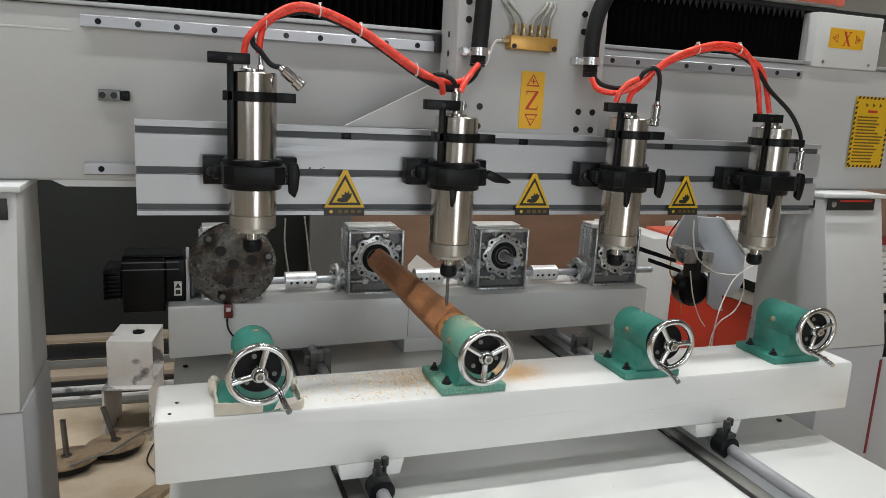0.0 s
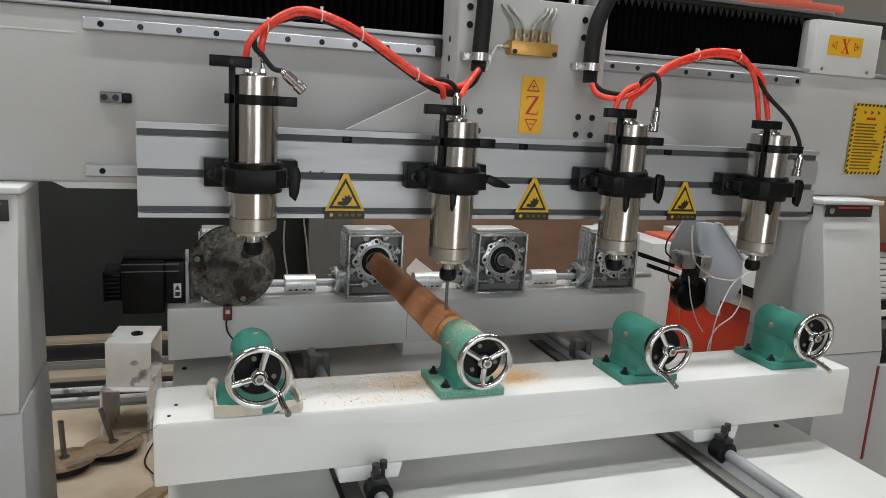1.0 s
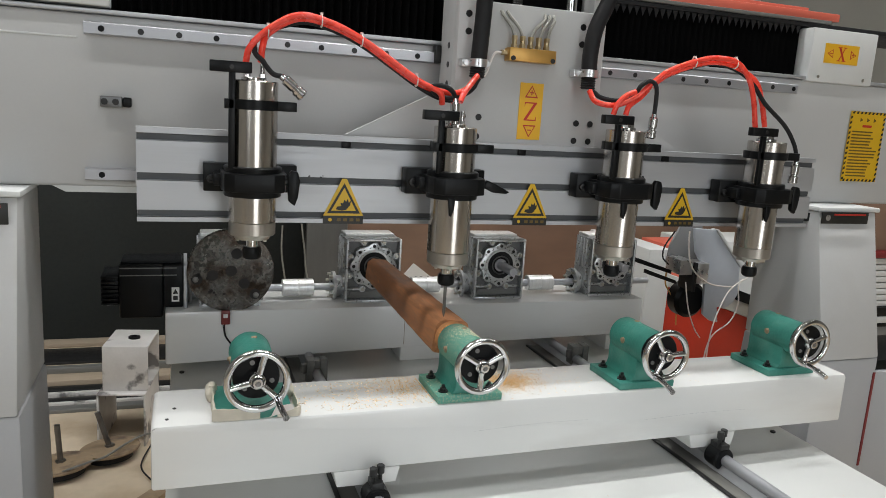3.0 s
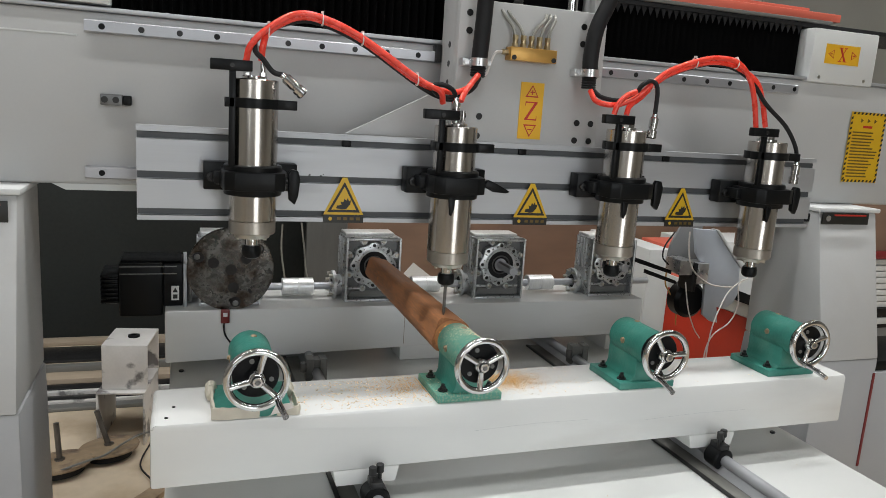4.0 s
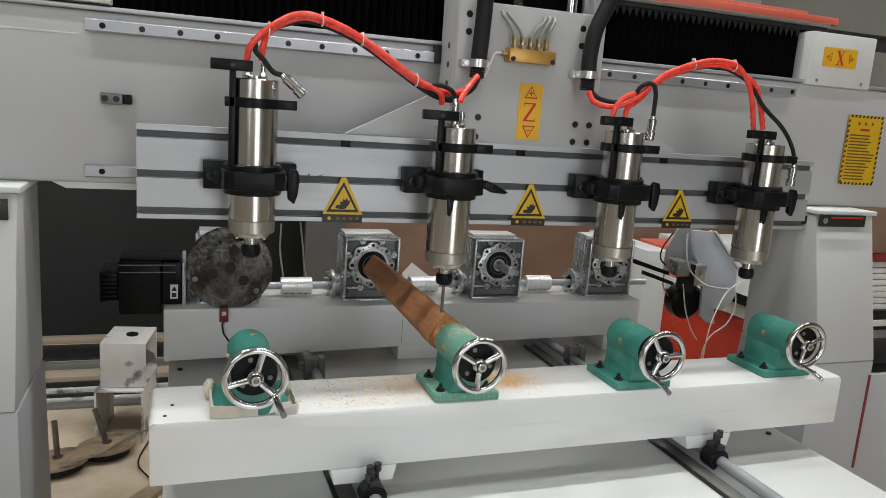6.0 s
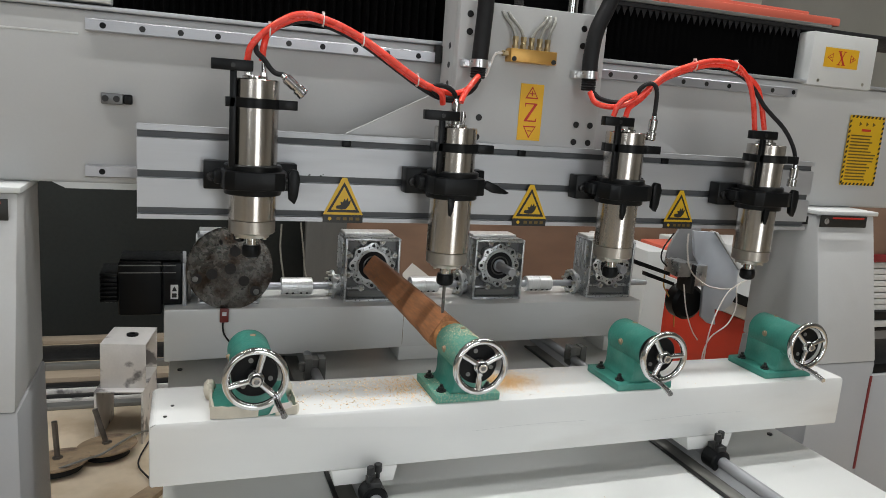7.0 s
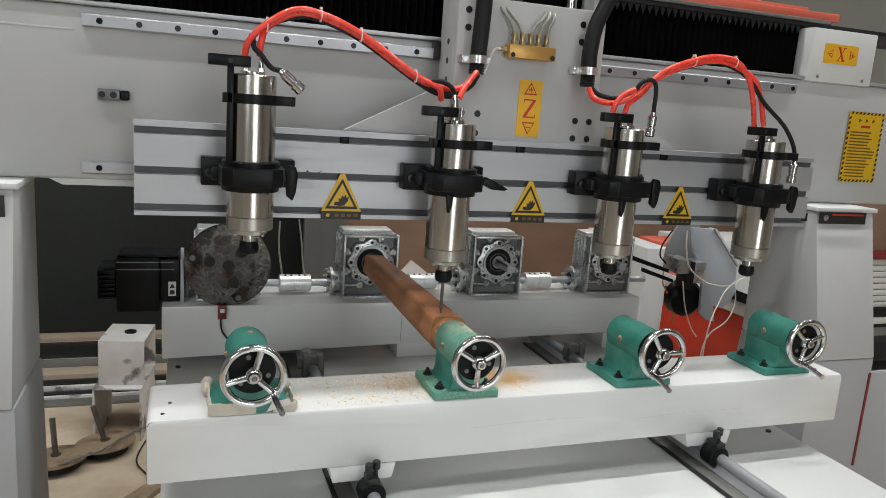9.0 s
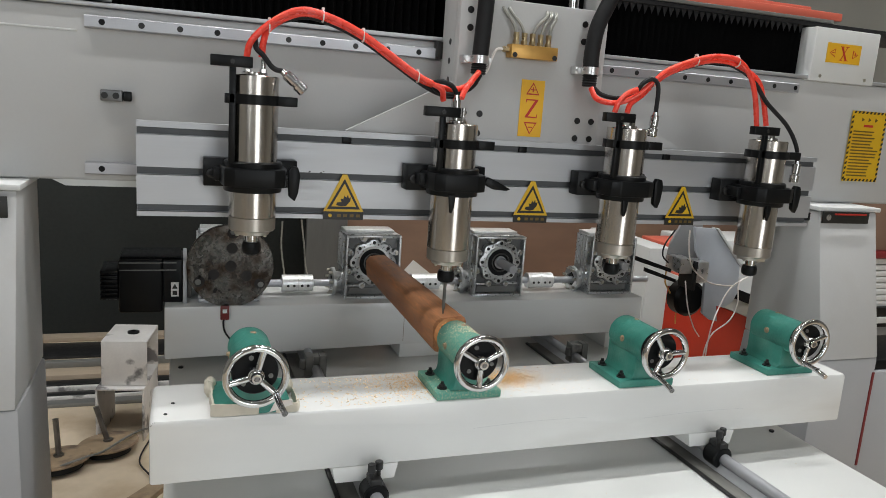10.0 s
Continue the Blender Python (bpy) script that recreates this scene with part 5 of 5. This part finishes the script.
def chips():
    rnd = random.Random(11)
    verts, faces = [], []

    def chip(x, y, z, s):
        m = pose(x, y, z, rnd.uniform(-25, 25), rnd.uniform(-25, 25), rnd.uniform(0, 360))
        b = len(verts)
        l, w2, t = s * rnd.uniform(0.7, 2.0), s * rnd.uniform(0.35, 0.8), s * 0.3
        verts.extend(m @ Vector(p) for p in ((-l, -w2, 0), (l, -w2 * 0.6, 0), (l * 0.8, w2, 0), (-l, w2, 0), (-l * 0.7, -w2 * 0.4, t), (l * 0.7, -w2 * 0.3, t), (l * 0.6, w2 * 0.7, t), (-l * 0.8, w2 * 0.6, t)))
        faces.extend(tuple(b + i for i in f) for f in ((3, 2, 1, 0), (4, 5, 6, 7), (0, 1, 5, 4), (1, 2, 6, 5), (2, 3, 7, 6), (3, 0, 4, 7)))

    for _ in range(760):
        chip(min(0.33, max(0.05, rnd.gauss(0.20, 0.075))), rnd.uniform(0.046, 0.165), 0.0004, rnd.uniform(0.0007, 0.0018))
    for _ in range(110):
        chip(rnd.uniform(0.40, 0.60), rnd.uniform(0.046, 0.165), 0.0006, rnd.uniform(0.0006, 0.0012))
    for _ in range(60):
        chip(rnd.uniform(0.55, 1.0), rnd.uniform(0.046, 0.165), 0.0006, rnd.uniform(0.0006, 0.0012))
    for _ in range(90):
        chip(rnd.uniform(PITCH - 0.055, PITCH + 0.055), rnd.uniform(0.044, 0.148), 0.0140, rnd.uniform(0.0006, 0.0012))
    for _ in range(900):
        a, y = rnd.gauss(0.0, 0.5), rnd.uniform(0.06, 0.121)
        chip(PITCH + 0.0332 * math.sin(a), y, AX + 0.0332 * math.cos(a), rnd.uniform(0.0003, 0.0006))
    for _ in range(26):
        chip(rnd.uniform(0.3, 1.05), rnd.uniform(-0.28, 0.0), TZ + 0.0005, rnd.uniform(0.0005, 0.0010))
    for _ in range(40):
        chip(rnd.uniform(-0.1, 1.0), rnd.uniform(0.25, 0.68), TZ + 0.0005, rnd.uniform(0.0008, 0.0016))
    def laid(name, material, label):
        me = bpy.data.meshes.new(name)
        me.from_pydata([tuple(v) for v in verts], [], faces)
        me.materials.append(material)
        tagged(new(name, me), label, name.replace("_", " "), kind="stuff")
        verts.clear(), faces.clear()

    laid("wood_chips", CHIP, "scattered pale wood chips")
    for _ in range(5200):
        chip(max(0.412, rnd.gauss(0.448, 0.034)), min(0.172, rnd.gauss(0.120, 0.022)), 0.0003, rnd.uniform(0.0004, 0.0008))
    for _ in range(1500):
        chip(min(0.290, rnd.gauss(0.262, 0.030)), min(0.174, rnd.gauss(0.125, 0.025)), 0.0003, rnd.uniform(0.0004, 0.0008))
    laid("sawdust", SAWDUST, "patch of fine orange sawdust by the tailstock")


# ---- things behind ----
def background():
    single("dark_panel", bm_box(-3.2, 0.62, 2.78, 2.82, FLOOR, 1.7, 0.004), DARK_PANEL, "tall dark slate-coloured panel behind the machine", "panel")
    single("panel_kerb", bm_box(-3.2, 0.62, 2.70, 2.775, FLOOR, FLOOR + 0.022, 0.004), TIMBER, "thin dusty timber strip under the dark panel", "kerb")
    single("side_panel", bm_box(0.46, 0.66, 2.50, 2.54, FLOOR, 0.9, 0.004), SLATE, "narrow grey board in front of the panel", "panel")
    single("plywood_board", bm_box(0.64, 3.2, 2.56, 2.59, FLOOR, 1.1, 0.003), PLY, "large brown plywood board leaning behind the gearboxes", "board")
    for i, (y0, y1, z0, z1, m, lab) in enumerate((
            (2.46, 2.66, FLOOR, FLOOR + 0.012, BLACK_BOLT, "dark steel plate strip lying on the floor"),
            (2.33, 2.36, FLOOR, FLOOR + 0.034, BAR_STEEL, "dull steel stock bar lying on the floor"),
            (2.16, 2.25, FLOOR, FLOOR + 0.036, TIMBER, "dusty timber plank lying on the floor"),
            (2.085, 2.135, FLOOR, FLOOR + 0.026, BLACK_BOLT, "black flat bar lying on the floor"),
            (2.045, 2.060, FLOOR, FLOOR + 0.030, TUBE, "pale thin tube lying on the floor"),
            (1.995, 2.030, FLOOR, FLOOR + 0.018, BLACK_BOLT, "black flat bar lying on the floor"),
            (1.965, 1.980, FLOOR, FLOOR + 0.020, TUBE, "pale thin tube lying on the floor"),
            (1.905, 1.950, FLOOR, FLOOR + 0.016, BAR_STEEL, "dull steel stock bar lying on the floor"))):
        single("stock_bar", bm_box(-1.6, 0.35 + 0.03 * i, y0, y1, z0, z1, 0.003), m, lab, "bar", group="stock bars behind the machine")
    # two tube offcuts, stacked
    for z0, hh, w, d, lab in ((FLOOR, 0.195, 0.160, 0.24, "open square steel tube offcut under another"), (FLOOR + 0.196, 0.160, 0.150, 0.20, "open square steel tube offcut with a round hole on top")):
        t = root("tube_offcut", (-0.292 if z0 == FLOOR else -0.282, 1.69 if z0 == FLOOR else 1.70, z0), lab, "tube offcut", "steel tube offcuts", turn=-9)
        th = 0.007
        outer = bm_box(-w / 2, w / 2, -d / 2, -d / 2 + th, 0, hh, 0.002)
        if z0 == FLOOR:
            part("side_wall", bm_box(-w / 2, -w / 2 + th, -d / 2, d / 2, 0, hh - th, 0.002), TUBE, t)
            part("side_wall", bm_box(w / 2 - th, w / 2, -d / 2, d / 2, 0, hh - th, 0.002), TUBE, t)
            part("top_wall", bm_box(-w / 2, w / 2, -d / 2, d / 2, hh - th, hh, 0.002), TUBE, t)
            outer.free()
        else:
            part("front_wall", outer, TUBE, t)
            part("back_wall", bm_box(-w / 2, w / 2, d / 2 - th, d / 2, 0, hh, 0.002), TUBE, t)
            part("top_wall", bm_box(-w / 2, w / 2, -d / 2 + th, d / 2 - th, hh - th, hh, 0.001), TUBE, t)
            part("bottom_wall", bm_box(-w / 2, w / 2, -d / 2 + th, d / 2 - th, 0, th, 0.001), TUBE, t)
            part("bushing", bm_lathe([(0.008, 0.0), (0.020, 0), (0.020, 0.006), (0.010, 0.008), (0.008, 0.004)], (0.01, 0.0, hh), "z", 24), BLACK, t, "black rubber bushing")
    for at, lean, lab in (((-0.340, 1.500, FLOOR), -8, "round cast levelling foot with a threaded rod, lying tilted"), ((-0.478, 1.415, FLOOR), 0, "round cast levelling foot with a threaded rod")):
        f = root("levelling_foot", at, lab, "levelling foot", "levelling feet on the floor")
        f.rotation_euler = (radians(-5), radians(-4), 0)
        part("foot_disc", bm_lathe([(0, 0.022), (0.070, 0.022), (0.092, 0.026), (0.096, 0.031), (0.094, 0.038), (0.06, 0.040), (0, 0.040)], seg=48), RUSTY, f)
        rod = joined(bm_tube([(lean * 0.0035 * i / 40, 0, 0.032 + 0.0032 * i) for i in range(42)], 0.0085, smooth=False, ripple=0.1, seg=14), bm_cyl(0.016, 0.014, (0, 0, 0.033), "z", 6))
        part("threaded_rod", rod, DARK_STEEL, f)
        part("rubber_pad", bm_cyl(0.070, 0.022, (0, 0, 0), "z", 40), RUBBER, f)
    c = root("floor_cable", (-0.3, 1.4, FLOOR), "thin grey cable trailing over the floor and feet", "cable")
    part("cable", bm_tube([(-0.509, 1.377, -0.740), (-0.454, 1.333, -0.700), (-0.392, 1.354, -0.690), (-0.346, 1.384, -0.690), (-0.292, 1.465, -0.690), (-0.244, 1.544, -0.700), (-0.191, 1.601, -0.720), (-0.143, 1.612, -0.740)], 0.0036, 6, 8), BAR_STEEL, c, world=True)
    part("cable", bm_tube([(-0.213, 1.556, -0.740), (-0.237, 1.440, -0.740), (-0.235, 1.367, -0.740), (-0.198, 1.276, -0.740), (-0.187, 1.202, -0.740), (-0.207, 1.116, -0.740)], 0.0028, 6, 8), RUBBER, c, world=True)
    single("floor_batten", bm_prism([(-0.30, 1.10), (-0.14, 1.30), (-0.11, 1.27), (-0.25, 1.05)], 0.02, "xy", FLOOR, 0.003), RUSTY, "short rusty flat bar lying on the floor", "flat bar")
    for pts in ([(0.330, 2.400, -0.101), (0.328, 2.400, -0.222), (0.347, 2.400, -0.358), (0.372, 2.400, -0.497)], [(0.418, 2.400, -0.092), (0.435, 2.400, -0.222), (0.447, 2.400, -0.331), (0.490, 2.400, -0.472)]):
        single("hanging_cable", bm_tube(pts, 0.0042, 6, 8), CLEAR, "thin pale cable hanging before the dark panel", "cable", group="hanging cables")
    single("paper_sheet", bm_prism([(p[0], p[2]) for p in ((0.872, 2.200, -0.293), (0.916, 2.200, -0.242), (1.023, 2.200, -0.322), (1.028, 2.200, -0.400), (0.879, 2.200, -0.398))], 0.004, "xz", 2.2), PAPER, "white corner of a sheet behind the beam", "sheet")


def neighbour():
    n = root("red_cabinet", (1.9, 1.5, FLOOR), "white cabinet with a red front panel behind the table", "cabinet")
    part("column", bm_box(1.572, 1.675, 1.30, 1.75, FLOOR, 0.003, 0.004), WHITE, n, world=True)
    # Panel and counter slope only to fit the camera's view of a turned cabinet.
    part("front_panel", bm_prism([(1.676, -0.148), (1.935, -0.236), (2.45, -0.412), (2.45, FLOOR), (1.676, FLOOR)], 0.42, "xz", 1.33, 0.004), RED_PANEL, n, "red painted panel", world=True)
    part("counter", bm_prism([(1.676, -0.095), (1.935, -0.176), (2.45, -0.345), (2.45, -0.409), (1.676, -0.145)], 0.44, "xz", 1.31, 0.004), WHITE, n, "white counter edge, sloped to fit the camera's view", world=True)
    part("black_band", bm_prism([(1.98, -0.155), (2.3, -0.258), (2.3, -0.300), (1.98, -0.197)], 0.06, "xz", 1.255, 0.002), BLACK, n, "black band along the counter", world=True)
    part("top_trim", bm_box(1.75, 1.925, 1.45, 1.62, -0.20, -0.006, 0.004), PALE_RED, n, "pale red lid", world=True)
    part("rear_box", bm_box(1.93, 2.45, 1.50, 1.74, -0.42, -0.004, 0.004), WHITE, n, "white box filling the view behind the counter", world=True)
    h = root("tool_head", (1.55, 0.95, -0.1), "pale blue-white gusset plate with a small motor and black drum", "machine head")
    part("gusset_plate", bm_prism([(1.482, 0.146), (1.566, 0.142), (1.686, 0.012), (1.693, -0.080), (1.679, -0.110), (1.645, -0.133), (1.612, -0.124), (1.624, -0.180), (1.593, -0.174), (1.560, -0.150), (1.549, 0.0), (1.500, 0.065)], 0.012, "xz", 0.945, 0.001), PALE_BLUE, h, "pale blue-grey gusset plate", world=True)
    part("plate_edge", bm_prism([(1.566, 0.1435), (1.577, 0.1435), (1.697, 0.013), (1.6865, 0.013)], 0.030, "xz", 0.940, 0.001), WHITE, h, "white folded edge of the plate", world=True)
    # Mid-grey colour carries the shade on the gusset's left part.
    part("web_plate", bm_prism([(1.470, 0.147), (1.556, 0.147), (1.572, -0.16), (1.550, -0.168), (1.540, 0.02), (1.430, 0.02), (1.436, 0.080)], 0.01, "xz", 1.0, 0.001), LEG_GREY, h, "rear plate, grey for the shaded part of the gusset", world=True)
    part("motor_block", bm_box(1.425, 1.475, 0.92, 1.0, -0.005, 0.045, 0.003), GALV, h, world=True)
    part("second_block", bm_box(1.490, 1.535, 0.915, 0.99, -0.035, 0.035, 0.003), GALV, h, world=True)
    part("strap", bm_box(1.476, 1.489, 0.913, 0.99, -0.06, 0.036, 0.002), RUBBER, h, world=True)
    part("black_drum", bm_lathe([(0, 0), (0.050, 0), (0.062, 0.010), (0.062, 0.050), (0.05, 0.058), (0, 0.058)], (1.520, 0.965, -0.105), "y", 40), BLACK, h, "black drum", world=True)
    part("slide_bar", bm_prism([(1.285, 0.045), (1.415, 0.005), (1.415, -0.008), (1.285, 0.030)], 0.03, "xz", 0.95, 0.001), BLACK, h, "black slide bar", world=True)
    part("slide_bar", bm_prism([(1.32, 0.008), (1.43, -0.028), (1.43, -0.040), (1.32, -0.006)], 0.03, "xz", 0.94, 0.001), BLACK, h, "black slide bar", world=True)
    for k, (pts, m, r) in enumerate((
            ([(1.443, 0.920, 0.141), (1.440, 0.910, 0.087), (1.455, 0.900, 0.023), (1.519, 0.900, -0.025), (1.579, 0.900, -0.040), (1.648, 0.920, -0.048)], TIE, 0.0027),
            ([(1.531, 0.880, -0.293), (1.538, 0.880, -0.238), (1.561, 0.880, -0.196), (1.617, 0.880, -0.158), (1.642, 0.880, -0.100), (1.634, 0.880, -0.031), (1.685, 0.900, -0.012)], TIE, 0.0023),
            ([(1.524, 0.860, -0.286), (1.526, 0.860, -0.217), (1.534, 0.860, -0.159), (1.569, 0.880, -0.108), (1.616, 0.900, -0.056), (1.668, 0.900, -0.017)], TIE, 0.0023),
            ([(1.409, 0.950, 0.135), (1.362, 0.930, 0.092), (1.359, 0.930, 0.054), (1.384, 0.930, 0.030)], RUBBER, 0.0026),
            ([(1.433, 1.000, 0.010), (1.433, 1.000, -0.049), (1.451, 1.000, -0.079), (1.486, 1.000, -0.130), (1.497, 1.000, -0.201)], BRASS, 0.0026),
            ([(1.436, 0.900, -0.024), (1.459, 0.900, -0.111), (1.492, 0.900, -0.180), (1.521, 0.900, -0.216)], TIE, 0.002))):
        single("loose_cable", bm_tube(pts, r, 6, 8), m, ("thin white loose cable by the tool head", "thin dark loose cable by the tool head", "thin tan loose wire by the red panel")[0 if m is TIE else 1 if m is RUBBER else 2], "cable", group="loose cables")
    # shelving beyond the leg
    s = root("slatted_rack", (3.3, 1.9, FLOOR), "pale rack with horizontal slats beyond the gantry leg", "rack")
    for i in range(8):
        z = -0.446 + 0.0345 * i
        part("slat", bm_box(2.85, 3.9, 1.9, 1.93, z, z + 0.029, 0.002), WHITE, s, world=True)
    for z0, z1, y, m, lab in ((-0.169, -0.128, 1.88, DARK_RED, "dull red rail"), (-0.127, 0.22, 1.9, PLY, "brown board"), (-0.500, -0.448, 1.88, BLACK, "black shelf edge"), (-0.535, -0.501, 1.87, WHITE, "white shelf edge"),
                             (-0.560, -0.536, 1.88, BLACK, "black shelf edge"), (-0.690, -0.561, 1.9, LEG_GREY, "grey kick panel"), (FLOOR, -0.691, 1.88, BLACK, "black base")):
        part("panel", bm_box(2.85, 3.9, y, 1.93, z0, z1, 0.003), m, s, lab, world=True)
    part("post", bm_box(2.86, 2.90, 1.935, 1.98, FLOOR, 0.4), LEG_GREY, s, world=True)
    part("post", bm_box(3.84, 3.88, 1.935, 1.98, FLOOR, 0.4), LEG_GREY, s, world=True)
    k = root("grey_cabinet", (2.1, 0.5, FLOOR), "plain grey control cabinet beside the gantry leg", "cabinet")
    part("body", bm_box(1.504, 2.3, 0.240, 0.42, FLOOR, -0.092, 0.003), LIGHT_GREY, k, world=True)
    part("lid", bm_box(1.506, 2.31, 0.25, 0.43, -0.0915, -0.066, 0.003), BLACK, k, world=True)


background()
neighbour()
chips()


# ---- movement ----
TURN = [(0, 12), (0.3, -11), (0.6, -38), (0.9, -65), (1.2, -90), (1.5, -115), (1.8, -134), (1.95, -132), (2.1, -120), (2.4, -95), (2.7, -71), (3.2, -30), (3.8, 20),
        (4.2, 56), (4.6, 91), (5.0, 125), (5.4, 156), (5.7, 178), (6.05, 203), (6.35, 219), (6.6, 216), (6.8, 207), (7.0, 197), (7.2, 188), (7.4, 178), (7.6, 163), (7.8, 149),
        (8.0, 132), (8.2, 114), (8.4, 97), (8.6, 81), (9.0, 47), (9.3, 22), (9.6, -1), (10.0, -33)]


def motions():
    """All four outputs turn together on one shaft line; the shafts turn faster by the worm's ratio."""
    walk(CHUCK, [(t, pose(0, 0.7125, AX, 0, -a, 0)) for t, a in TURN])
    walk(BLANK, [(t, pose(PITCH, 0.43, AX, 0, -a, 0)) for t, a in TURN])
    for g, sh in GB:
        walk(sh, [(t, pose(0, 0, AX - BZ, 0, -a, 0)) for t, a in TURN])
    ts = [i * 0.1 for i in range(101)]
    angle = np.interp(ts, [t for t, a in TURN], [a for t, a in TURN]) * 8
    for s in SHAFTS:
        x, y, z = s.location
        walk(s, [(t, pose(x, y, z, a, 0, 0)) for t, a in zip(ts, angle)])


motions()
